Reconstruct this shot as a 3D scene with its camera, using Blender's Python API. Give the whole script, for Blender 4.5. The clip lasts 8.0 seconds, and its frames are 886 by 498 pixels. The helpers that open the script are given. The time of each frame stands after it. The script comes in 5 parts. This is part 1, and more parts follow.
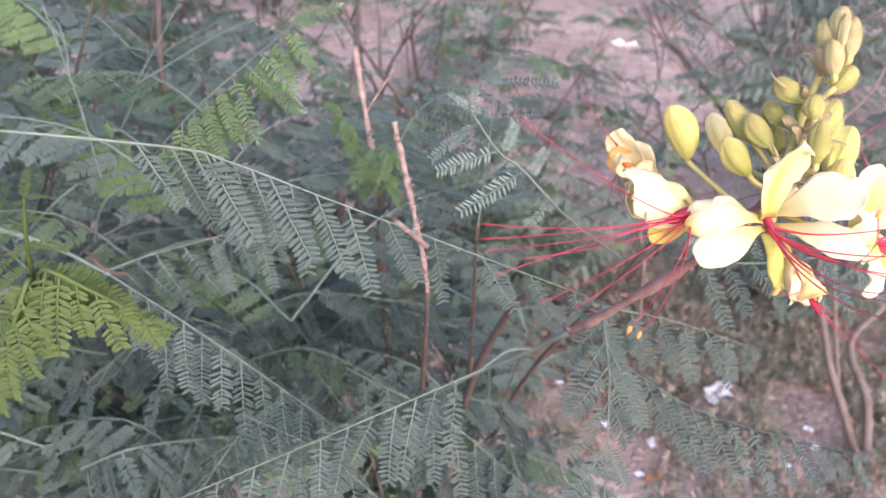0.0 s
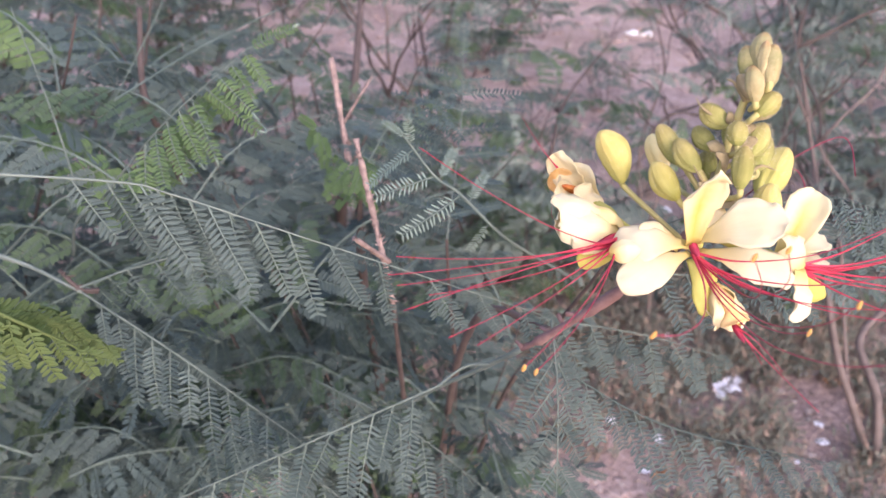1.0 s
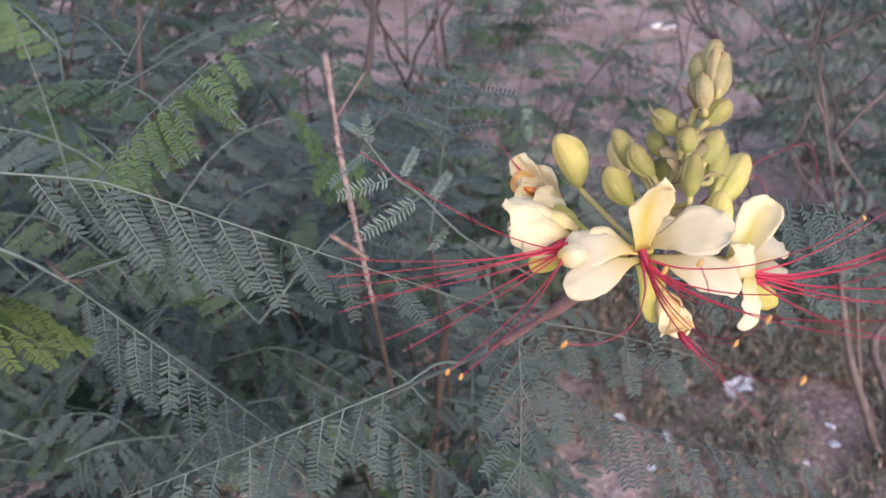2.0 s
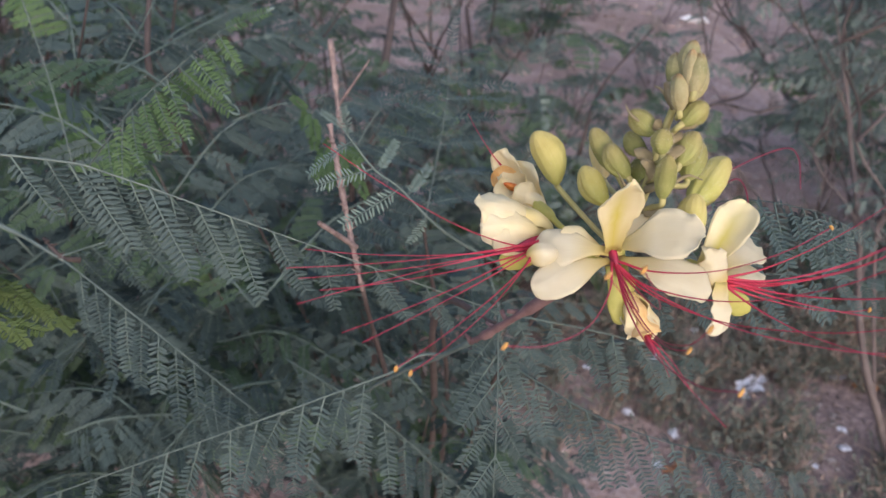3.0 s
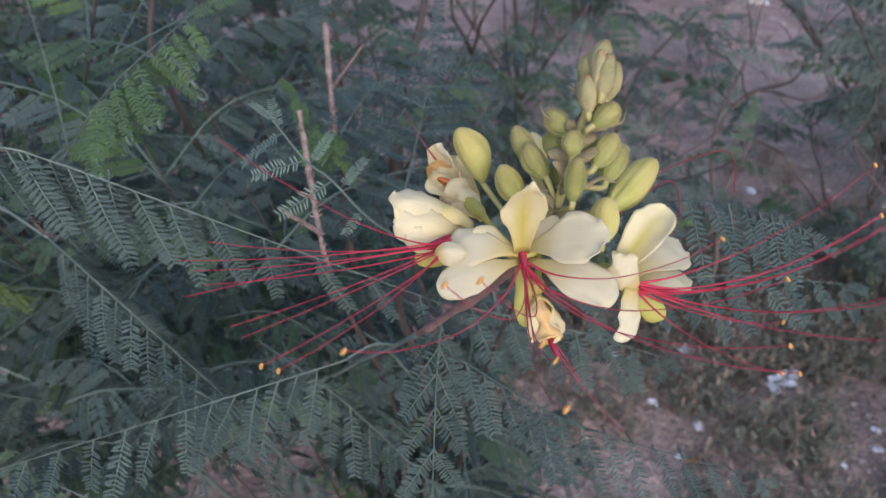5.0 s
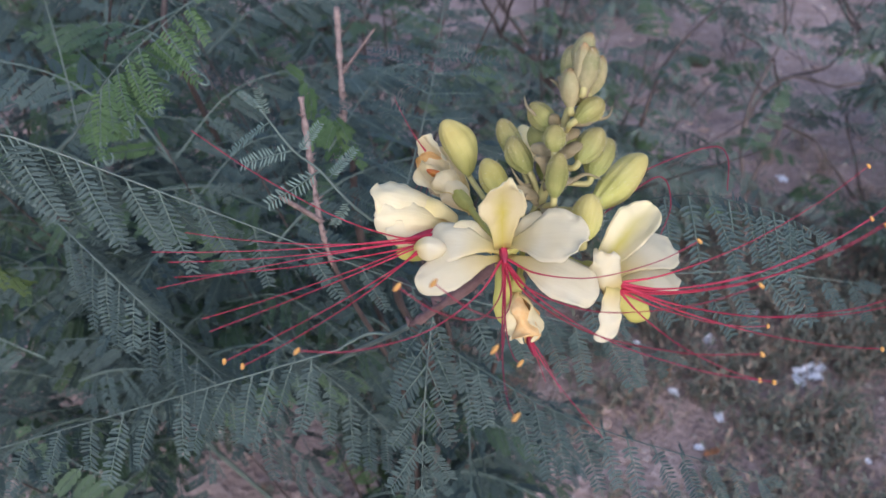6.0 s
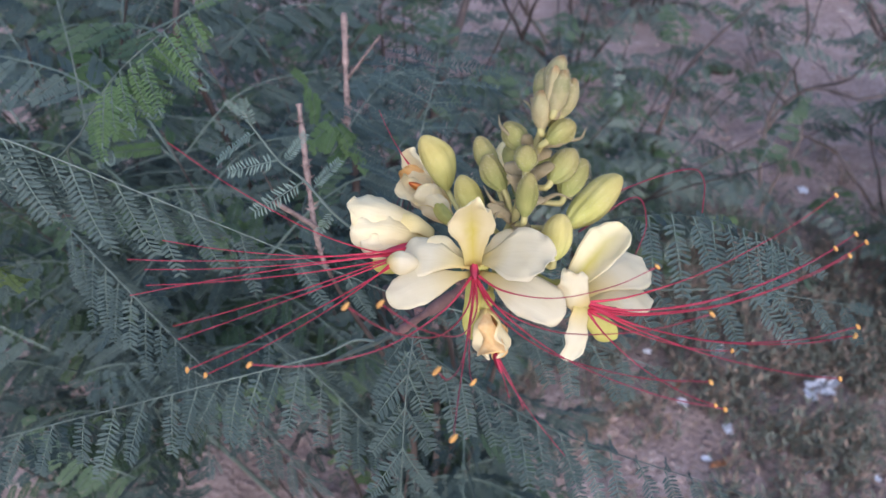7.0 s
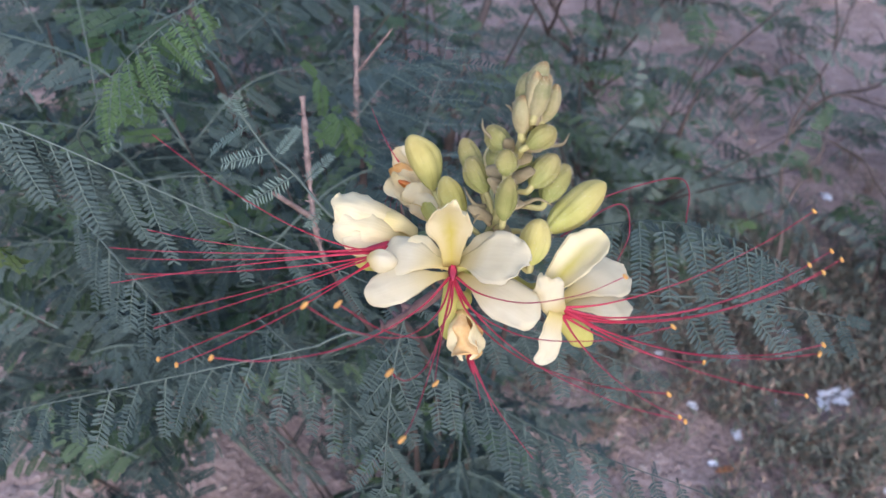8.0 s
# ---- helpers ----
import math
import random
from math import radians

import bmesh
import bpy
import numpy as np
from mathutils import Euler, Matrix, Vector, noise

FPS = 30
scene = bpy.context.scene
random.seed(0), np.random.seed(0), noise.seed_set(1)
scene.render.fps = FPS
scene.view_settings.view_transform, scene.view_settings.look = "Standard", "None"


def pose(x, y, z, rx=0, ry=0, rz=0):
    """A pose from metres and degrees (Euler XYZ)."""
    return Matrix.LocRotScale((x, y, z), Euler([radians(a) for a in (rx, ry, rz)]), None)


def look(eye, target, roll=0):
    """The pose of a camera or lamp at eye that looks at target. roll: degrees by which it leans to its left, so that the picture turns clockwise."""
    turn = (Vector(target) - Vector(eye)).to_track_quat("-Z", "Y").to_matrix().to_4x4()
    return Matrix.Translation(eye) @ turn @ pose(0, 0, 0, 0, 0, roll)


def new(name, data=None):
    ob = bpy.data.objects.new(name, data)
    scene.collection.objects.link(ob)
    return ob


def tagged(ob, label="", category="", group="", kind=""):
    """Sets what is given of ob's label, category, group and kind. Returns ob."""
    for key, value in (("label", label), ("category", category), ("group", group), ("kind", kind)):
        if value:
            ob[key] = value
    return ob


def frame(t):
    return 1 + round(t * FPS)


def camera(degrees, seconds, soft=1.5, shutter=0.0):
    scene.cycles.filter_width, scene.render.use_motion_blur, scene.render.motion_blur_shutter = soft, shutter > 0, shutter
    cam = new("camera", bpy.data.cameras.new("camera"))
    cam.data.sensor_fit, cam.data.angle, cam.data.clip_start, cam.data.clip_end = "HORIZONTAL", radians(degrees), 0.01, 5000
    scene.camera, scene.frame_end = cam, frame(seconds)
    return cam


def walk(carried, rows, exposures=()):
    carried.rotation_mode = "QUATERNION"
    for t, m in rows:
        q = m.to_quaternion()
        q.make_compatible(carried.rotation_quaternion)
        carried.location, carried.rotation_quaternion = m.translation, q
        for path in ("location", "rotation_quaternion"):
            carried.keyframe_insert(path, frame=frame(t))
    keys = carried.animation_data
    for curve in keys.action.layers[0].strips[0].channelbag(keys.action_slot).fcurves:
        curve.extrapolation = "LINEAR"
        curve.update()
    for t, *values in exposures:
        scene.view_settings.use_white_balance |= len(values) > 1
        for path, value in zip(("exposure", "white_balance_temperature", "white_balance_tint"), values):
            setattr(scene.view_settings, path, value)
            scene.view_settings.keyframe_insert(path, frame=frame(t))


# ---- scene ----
# ---- camera ----
cam = camera(58.0, 8.0, soft=1.5)
PATH = [
    (0.0, 0.0001, 0.0001, 1.0463, 59.99, -3.35, 0.00),
    (0.5, 0.0142, 0.0031, 1.0541, 59.73, -2.76, 0.32),
    (1.0, 0.0316, 0.0034, 1.0608, 59.33, -2.03, 1.02),
    (1.5, 0.0460, 0.0032, 1.0648, 59.05, -1.83, 1.87),
    (3.0, 0.0750, 0.0071, 1.0691, 57.56, -2.83, 5.49),
    (3.5, 0.0857, 0.0099, 1.0724, 57.20, -3.08, 6.46),
    (4.0, 0.0994, 0.0146, 1.0730, 56.86, -2.64, 7.86),
    (4.5, 0.1126, 0.0147, 1.0749, 56.51, -2.48, 8.69),
    (6.0, 0.1384, 0.0259, 1.0784, 54.46, -1.83, 12.12),
    (6.5, 0.1467, 0.0272, 1.0810, 54.24, -2.07, 13.11),
    (7.0, 0.1542, 0.0292, 1.0857, 54.34, -2.34, 14.35),
    (7.5, 0.1613, 0.0315, 1.0888, 54.04, -2.81, 15.75),
    (8.0, 0.1680, 0.0328, 1.0901, 53.63, -3.20, 16.96),
]
EXPOSURES = [(0.0, 1.63, 6050, 26), (1.0, 1.40, 6040, 30), (1.7, 1.05, 5930, 27), (3.0, 0.56, 5780, 19), (4.0, 0.45, 5650, 17), (4.7, 0.41, 5500, 16), (6.0, 0.53, 5280, 18), (8.0, 0.71, 5260, 19)]
walk(cam, [(t, pose(*row)) for t, *row in PATH], EXPOSURES)
# a phone lens with a small aperture, focused just behind the flowers
cam.data.dof.use_dof = True
cam.data.dof.focus_distance = 0.29
cam.data.dof.aperture_fstop = 19.0

# ---- light: open shade under an overcast evening sky ----
world = bpy.data.worlds.new("evening_sky")
scene.world = world
world.use_nodes = True
wn, wl = world.node_tree.nodes, world.node_tree.links
sky = wn.new("ShaderNodeTexSky")
sky.sky_type = "NISHITA"
sky.sun_disc = False
sky.sun_elevation = radians(24)
sky.sun_rotation = radians(158)
sky.air_density, sky.dust_density, sky.ozone_density = 1.0, 3.0, 1.0
wl.new(sky.outputs[0], wn["Background"].inputs[0])
wn["Background"].inputs[1].default_value = 0.15
sun_data = bpy.data.lights.new("sun", "SUN")
sun_data.energy, sun_data.angle, sun_data.color = 1.1, radians(110), (1.0, 0.97, 0.93)
sun = new("sun", sun_data)
sun.matrix_world = look((0.9, -1.7, 3.1), (0.1, 0.25, 0.9))


# ---- materials ----
def material(name):
    m = bpy.data.materials.new(name)
    m.use_nodes = True
    nt = m.node_tree
    return m, nt.nodes, nt.links, nt.nodes["Principled BSDF"]


def varied(name, dark, light, scale, rough=0.7, bump=0.2, per_object=0.0, translucent=0.0, ramp=None, fine=6.0, spec=0.3, veins=False):
    """Two scales of noise between two colours, a shift for each object, relief, and light let through thin tissue.
    ramp: (colour at the foot, colour at the end), followed along the attribute 'along'."""
    m, n, l, bsdf = material(name)
    co = n.new("ShaderNodeTexCoord")
    a = n.new("ShaderNodeTexNoise")
    a.inputs["Scale"].default_value, a.inputs["Detail"].default_value = scale, 4.0
    b = n.new("ShaderNodeTexNoise")
    b.inputs["Scale"].default_value, b.inputs["Detail"].default_value = scale * fine, 5.0
    l.new(co.outputs["Object"], a.inputs["Vector"])
    l.new(co.outputs["Object"], b.inputs["Vector"])
    if veins:
        al, ac, xyz = n.new("ShaderNodeAttribute"), n.new("ShaderNodeAttribute"), n.new("ShaderNodeCombineXYZ")
        al.attribute_name, ac.attribute_name = "along", "across"
        l.new(al.outputs["Fac"], xyz.inputs[0])
        stretch = n.new("ShaderNodeMath")
        stretch.operation = "MULTIPLY"
        stretch.inputs[1].default_value = 7.0
        l.new(ac.outputs["Fac"], stretch.inputs[0])
        l.new(stretch.outputs[0], xyz.inputs[1])
        b.inputs["Scale"].default_value = 2.2
        l.new(xyz.outputs[0], b.inputs["Vector"])
    add = n.new("ShaderNodeMath")
    add.operation = "MULTIPLY_ADD"
    l.new(b.outputs[0], add.inputs[0])
    add.inputs[1].default_value = 0.13 if veins else 0.5
    half = n.new("ShaderNodeMath")
    half.operation = "MULTIPLY_ADD"
    l.new(a.outputs[0], half.inputs[0])
    half.inputs[1].default_value, half.inputs[2].default_value = 1.3, (-0.22 if veins else -0.4)
    l.new(half.outputs[0], add.inputs[2])
    fac = add.outputs[0]
    if per_object:
        info = n.new("ShaderNodeObjectInfo")
        sh = n.new("ShaderNodeMath")
        sh.operation = "MULTIPLY_ADD"
        l.new(info.outputs["Random"], sh.inputs[0])
        sh.inputs[1].default_value = per_object
        l.new(fac, sh.inputs[2])
        off = n.new("ShaderNodeMath")
        off.operation = "SUBTRACT"
        l.new(sh.outputs[0], off.inputs[0])
        off.inputs[1].default_value = per_object / 2
        fac = off.outputs[0]
    mix = n.new("ShaderNodeMix")
    mix.data_type = "RGBA"
    l.new(fac, mix.inputs["Factor"])
    mix.inputs["A"].default_value, mix.inputs["B"].default_value = (*dark, 1), (*light, 1)
    colour = mix.outputs["Result"]
    if ramp:
        at = n.new("ShaderNodeAttribute")
        at.attribute_name = "along"
        cr = n.new("ShaderNodeValToRGB")
        cr.color_ramp.elements[0].color, cr.color_ramp.elements[1].color = (*ramp[0], 1), (*ramp[1], 1)
        cr.color_ramp.elements[0].position, cr.color_ramp.elements[1].position = ramp[2]
        l.new(at.outputs["Fac"], cr.inputs[0])
        mul = n.new("ShaderNodeMix")
        mul.data_type, mul.blend_type = "RGBA", "MULTIPLY"
        mul.inputs["Factor"].default_value = 1.0
        l.new(colour, mul.inputs["A"])
        l.new(cr.outputs[0], mul.inputs["B"])
        colour = mul.outputs["Result"]
    l.new(colour, bsdf.inputs["Base Color"])
    bsdf.inputs["Roughness"].default_value = rough
    bsdf.inputs["Specular IOR Level"].default_value = spec
    if bump:
        bp = n.new("ShaderNodeBump")
        bp.inputs["Strength"].default_value, bp.inputs["Distance"].default_value = bump, (0.0005 if veins else 0.3 / scale / fine)
        l.new(b.outputs[0], bp.inputs["Height"])
        l.new(bp.outputs[0], bsdf.inputs["Normal"])
    if translucent:
        tr = n.new("ShaderNodeBsdfTranslucent")
        l.new(colour, tr.inputs[0])
        ms = n.new("ShaderNodeMixShader")
        ms.inputs[0].default_value = translucent
        l.new(bsdf.outputs[0], ms.inputs[1])
        l.new(tr.outputs[0], ms.inputs[2])
        l.new(ms.outputs[0], n["Material Output"].inputs["Surface"])
    return m


WHITE = (1.0, 1.0, 1.0)
PETAL = varied("cream_petal", (0.71, 0.63, 0.395), (0.78, 0.728, 0.55), 90, 0.5, 0.3, 0.3, 0.38, ((0.84, 0.74, 0.34), WHITE, (0.05, 0.5)), veins=True)
PETAL_WARM = varied("warm_cream_petal", (0.78, 0.67, 0.36), (0.84, 0.77, 0.54), 120, 0.55, 0.6, 0.3, 0.34, ((0.9, 0.8, 0.45), WHITE, (0.05, 0.6)), veins=True)
PETAL_YELLOW = varied("yellow_petal", (0.74, 0.60, 0.22), (0.84, 0.75, 0.42), 90, 0.5, 0.5, 0.3, 0.3, veins=True)
WILTED = varied("wilted_petal", (0.72, 0.38, 0.08), (0.88, 0.72, 0.38), 170, 0.6, 0.4, 0.2, 0.3)
THROAT = varied("orange_red_throat", (0.42, 0.04, 0.02), (0.70, 0.34, 0.06), 260, 0.6, 0.3)
SEPAL = varied("yellow_green_sepal", (0.36, 0.34, 0.06), (0.55, 0.50, 0.14), 90, 0.6, 0.2, 0.3, 0.15)
BUD = varied("olive_bud", (0.185, 0.188, 0.062), (0.41, 0.368, 0.172), 130, 0.8, 0.6, 0.35, 0.0, ((0.85, 0.95, 0.7), (1.0, 0.88, 0.78), (0.2, 0.98)), veins=True, spec=0.15)
BUD_RIPE = varied("ripe_yellow_bud", (0.335, 0.30, 0.075), (0.56, 0.50, 0.215), 110, 0.78, 0.6, 0.3, 0.0, ((0.86, 0.95, 0.7), (1.0, 0.93, 0.86), (0.1, 0.9)), veins=True, spec=0.15)
BUD_TIP = varied("young_pinkish_bud", (0.155, 0.16, 0.056), (0.40, 0.33, 0.17), 140, 0.7, 0.4, 0.3, 0.0, (WHITE, (1.0, 0.66, 0.55), (0.8, 1.0)))
RED = varied("crimson_filament", (0.46, 0.02, 0.042), (0.64, 0.07, 0.12), 160, 0.45, 0.1, 0.45, 0.15, (WHITE, (0.6, 0.72, 0.8), (0.05, 0.6)))
DARK_RED = varied("dark_red_filament", (0.11, 0.012, 0.025), (0.24, 0.025, 0.05), 160, 0.5, 0.1, 0.3)
ANTHER = varied("orange_anther", (0.44, 0.21, 0.045), (0.62, 0.36, 0.11), 400, 0.8, 0.4)
BRACT = varied("brownish_bract", (0.20, 0.165, 0.085), (0.40, 0.33, 0.19), 140, 0.7, 0.4, 0.3, 0.2)
HAIR = varied("pale_hair", (0.45, 0.40, 0.26), (0.62, 0.56, 0.40), 50, 0.7, 0.0)
STALK = varied("red_brown_stalk", (0.10, 0.052, 0.048), (0.25, 0.155, 0.14), 150, 0.7, 0.5)
PEDICEL = varied("olive_pedicel", (0.30, 0.28, 0.09), (0.44, 0.38, 0.16), 120, 0.6, 0.2)
BLUE_LEAF = varied("blue_green_leaflets", (0.032, 0.053, 0.049), (0.086, 0.122, 0.109), 25, 0.6, 0.1, 0.7, 0.22)
GREEN_LEAF = varied("green_leaflets", (0.038, 0.072, 0.04), (0.098, 0.148, 0.08), 25, 0.6, 0.1, 0.7, 0.25)
YOUNG_LEAF = varied("young_yellow_green_leaflets", (0.054, 0.104, 0.04), (0.122, 0.192, 0.072), 25, 0.6, 0.1, 0.5, 0.3)
NEW_LEAF = varied("new_yellow_green_leaflets", (0.05, 0.09, 0.026), (0.115, 0.155, 0.045), 25, 0.6, 0.1, 0.4, 0.35)
PALE_LEAF = varied("silvery_leaflets", (0.11, 0.16, 0.13), (0.22, 0.285, 0.24), 25, 0.65, 0.1, 0.4, 0.2)
# grey-green leaflets, the pale haze of distance put into their colour
HAZY_LEAF = varied("hazy_grey_leaflets", (0.08, 0.11, 0.09), (0.18, 0.222, 0.19), 12, 0.75, 0.1, 0.5, 0.2)
RACHIS = varied("grey_green_stem", (0.066, 0.09, 0.076), (0.15, 0.185, 0.157), 60, 0.6, 0.2, 0.4)
RIB = varied("leaflet_rib", (0.06, 0.088, 0.072), (0.12, 0.16, 0.135), 60, 0.6, 0.1, 0.4)
BARK = varied("reddish_bark", (0.07, 0.045, 0.038), (0.42, 0.31, 0.265), 240, 0.85, 1.0, 0.3)
DARK_BARK = varied("dark_bark", (0.04, 0.031, 0.027), (0.105, 0.079, 0.068), 60, 0.85, 0.8, 0.4)
GREY_BARK = varied("grey_bark", (0.085, 0.068, 0.06), (0.20, 0.16, 0.145), 50, 0.85, 0.8, 0.4)
DRY = varied("dry_straw", (0.19, 0.135, 0.10), (0.38, 0.285, 0.21), 40, 0.8, 0.3, 0.5)
DEAD_LEAF = varied("dead_orange_leaf", (0.36, 0.13, 0.05), (0.55, 0.27, 0.13), 40, 0.8, 0.4, 0.4)
LITTER = varied("white_scrap", (0.62, 0.62, 0.66), (0.84, 0.84, 0.87), 60, 0.5, 0.3, 0.2)
STONE = varied("pale_stone", (0.30, 0.25, 0.22), (0.50, 0.43, 0.39), 40, 0.85, 0.7, 0.5)


def folded_petal(name, cream, channel, foot):
    """Cream margins and a yellow-green channel that narrows towards the end."""
    m, n, l, bsdf = material(name)
    al, ac = n.new("ShaderNodeAttribute"), n.new("ShaderNodeAttribute")
    al.attribute_name, ac.attribute_name = "along", "across"
    cr = n.new("ShaderNodeValToRGB")
    e = cr.color_ramp.elements
    e[0].position, e[0].color = 0.20, (0, 0, 0, 1)
    e[1].position, e[1].color = 0.80, (0, 0, 0, 1)
    top = e.new(0.5)
    top.color = (1, 1, 1, 1)
    co, grain = n.new("ShaderNodeTexCoord"), n.new("ShaderNodeTexNoise")
    grain.inputs["Scale"].default_value = 260.0
    l.new(co.outputs["Object"], grain.inputs["Vector"])
    wob = n.new("ShaderNodeMath")
    wob.operation = "MULTIPLY_ADD"
    wob.inputs[1].default_value = 0.16
    l.new(grain.outputs[0], wob.inputs[0])
    l.new(ac.outputs["Fac"], wob.inputs[2])
    sub = n.new("ShaderNodeMath")
    sub.operation = "SUBTRACT"
    sub.inputs[1].default_value = 0.08
    l.new(wob.outputs[0], sub.inputs[0])
    l.new(sub.outputs[0], cr.inputs[0])
    fade = n.new("ShaderNodeMapRange")
    fade.inputs["From Min"].default_value, fade.inputs["From Max"].default_value = 0.45, 0.95
    fade.inputs["To Min"].default_value, fade.inputs["To Max"].default_value = 1.0, 0.15
    l.new(al.outputs["Fac"], fade.inputs["Value"])
    mul = n.new("ShaderNodeMath")
    mul.operation = "MULTIPLY"
    l.new(cr.outputs[0], mul.inputs[0])
    l.new(fade.outputs[0], mul.inputs[1])
    mix = n.new("ShaderNodeMix")
    mix.data_type = "RGBA"
    mix.inputs["A"].default_value, mix.inputs["B"].default_value = (*cream, 1), (*channel, 1)
    l.new(mul.outputs[0], mix.inputs["Factor"])
    low = n.new("ShaderNodeMapRange")
    low.inputs["From Min"].default_value, low.inputs["From Max"].default_value = 0.1, 0.5
    low.inputs["To Min"].default_value, low.inputs["To Max"].default_value = 0.8, 0.0
    l.new(al.outputs["Fac"], low.inputs["Value"])
    mix2 = n.new("ShaderNodeMix")
    mix2.data_type = "RGBA"
    l.new(low.outputs[0], mix2.inputs["Factor"])
    l.new(mix.outputs["Result"], mix2.inputs["A"])
    mix2.inputs["B"].default_value = (*foot, 1)
    l.new(mix2.outputs["Result"], bsdf.inputs["Base Color"])
    bsdf.inputs["Roughness"].default_value = 0.55
    bp = n.new("ShaderNodeBump")
    bp.inputs["Strength"].default_value, bp.inputs["Distance"].default_value = 0.3, 0.0005
    l.new(grain.outputs[0], bp.inputs["Height"])
    l.new(bp.outputs[0], bsdf.inputs["Normal"])
    tr = n.new("ShaderNodeBsdfTranslucent")
    l.new(mix2.outputs["Result"], tr.inputs[0])
    ms = n.new("ShaderNodeMixShader")
    ms.inputs[0].default_value = 0.4
    l.new(bsdf.outputs[0], ms.inputs[1])
    l.new(tr.outputs[0], ms.inputs[2])
    l.new(ms.outputs[0], n["Material Output"].inputs["Surface"])
    return m


STANDARD = folded_petal("standard_petal", (0.82, 0.74, 0.46), (0.64, 0.56, 0.12), (0.60, 0.50, 0.12))


def soil():
    m, n, l, bsdf = material("pink_brown_soil")
    co = n.new("ShaderNodeTexCoord")
    big, mid, fine = (n.new("ShaderNodeTexNoise") for _ in range(3))
    for node, s in ((big, 1.3), (mid, 11.0), (fine, 90.0)):
        node.inputs["Scale"].default_value, node.inputs["Detail"].default_value = s, 6.0
        l.new(co.outputs["Object"], node.inputs["Vector"])
    cr = n.new("ShaderNodeValToRGB")
    e = cr.color_ramp.elements
    e[0].position, e[0].color = 0.32, (0.135, 0.102, 0.092, 1)
    e[1].position, e[1].color = 0.68, (0.56, 0.455, 0.41, 1)
    mid2 = e.new(0.5)
    mid2.color = (0.345, 0.258, 0.23, 1)
    ad = n.new("ShaderNodeMix")
    ad.inputs["Factor"].default_value = 0.45
    l.new(big.outputs[0], ad.inputs["A"])
    l.new(mid.outputs[0], ad.inputs["B"])
    ad2 = n.new("ShaderNodeMix")
    ad2.inputs["Factor"].default_value = 0.40
    l.new(ad.outputs["Result"], ad2.inputs["A"])
    l.new(fine.outputs[0], ad2.inputs["B"])
    l.new(ad2.outputs["Result"], cr.inputs[0])
    l.new(cr.outputs[0], bsdf.inputs["Base Color"])
    bsdf.inputs["Roughness"].default_value = 0.95
    bsdf.inputs["Specular IOR Level"].default_value = 0.15
    bp = n.new("ShaderNodeBump")
    bp.inputs["Strength"].default_value, bp.inputs["Distance"].default_value = 0.8, 0.01
    l.new(fine.outputs[0], bp.inputs["Height"])
    bp2 = n.new("ShaderNodeBump")
    bp2.inputs["Strength"].default_value, bp2.inputs["Distance"].default_value = 0.7, 0.04
    l.new(mid.outputs[0], bp2.inputs["Height"])
    l.new(bp.outputs[0], bp2.inputs["Normal"])
    l.new(bp2.outputs[0], bsdf.inputs["Normal"])
    return m


SOIL = soil()


# ---- building helpers ----
class Shape:
    """Collects vertices and faces of one mesh, with a material slot for each face and the attribute 'along'."""

    def __init__(self):
        self.v, self.f, self.s, self.a, self.x = [], [], [], [], []

    def add(self, verts, faces, slot=0, along=None, across=None):
        k = len(self.v)
        self.v += [tuple(p) for p in verts]
        self.a += list(along) if along is not None else [0.5] * len(verts)
        if across is not None:
            self.x += [0.5] * (k - len(self.x)) + list(across)
        self.f += [tuple(i + k for i in f) for f in faces]
        self.s += [slot] * len(faces)

    def mesh(self, name, mats, smooth=True):
        me = bpy.data.meshes.new(name)
        me.from_pydata(self.v, [], self.f)
        for m in mats:
            me.materials.append(m)
        me.polygons.foreach_set("material_index", self.s)
        me.polygons.foreach_set("use_smooth", [smooth] * len(self.f))
        at = me.attributes.new("along", "FLOAT", "POINT")
        at.data.foreach_set("value", self.a)
        if self.x:
            ac = me.attributes.new("across", "FLOAT", "POINT")
            ac.data.foreach_set("value", self.x + [0.5] * (len(self.v) - len(self.x)))
        me.update()
        return me


def part(name, me, parent=None, label="", m=None):
    ob = new(name, me)
    if parent is not None:
        ob.parent = parent
    if m is not None:
        ob.matrix_basis = m
    return tagged(ob, label)


def thing(name, label, category, m, group="", kind=""):
    ob = new(name)
    ob.empty_display_size = 0.02
    ob.matrix_basis = m
    return tagged(ob, label, category, group, kind)


def spline(points, n):
    """n + 1 points along a smooth curve through the given ones."""
    p = [Vector(q) for q in points]
    if len(p) == 2:
        return [p[0].lerp(p[1], i / n) for i in range(n + 1)]
    p = [p[0] * 2 - p[1]] + p + [p[-1] * 2 - p[-2]]
    out = []
    for i in range(n + 1):
        s = i / n * (len(p) - 3)
        k = min(int(s), len(p) - 4)
        t = s - k
        a, b, c, d = p[k:k + 4]
        out.append(0.5 * (2 * b + (c - a) * t + (2 * a - 5 * b + 4 * c - d) * t * t + (3 * b - a - 3 * c + d) * t ** 3))
    return out


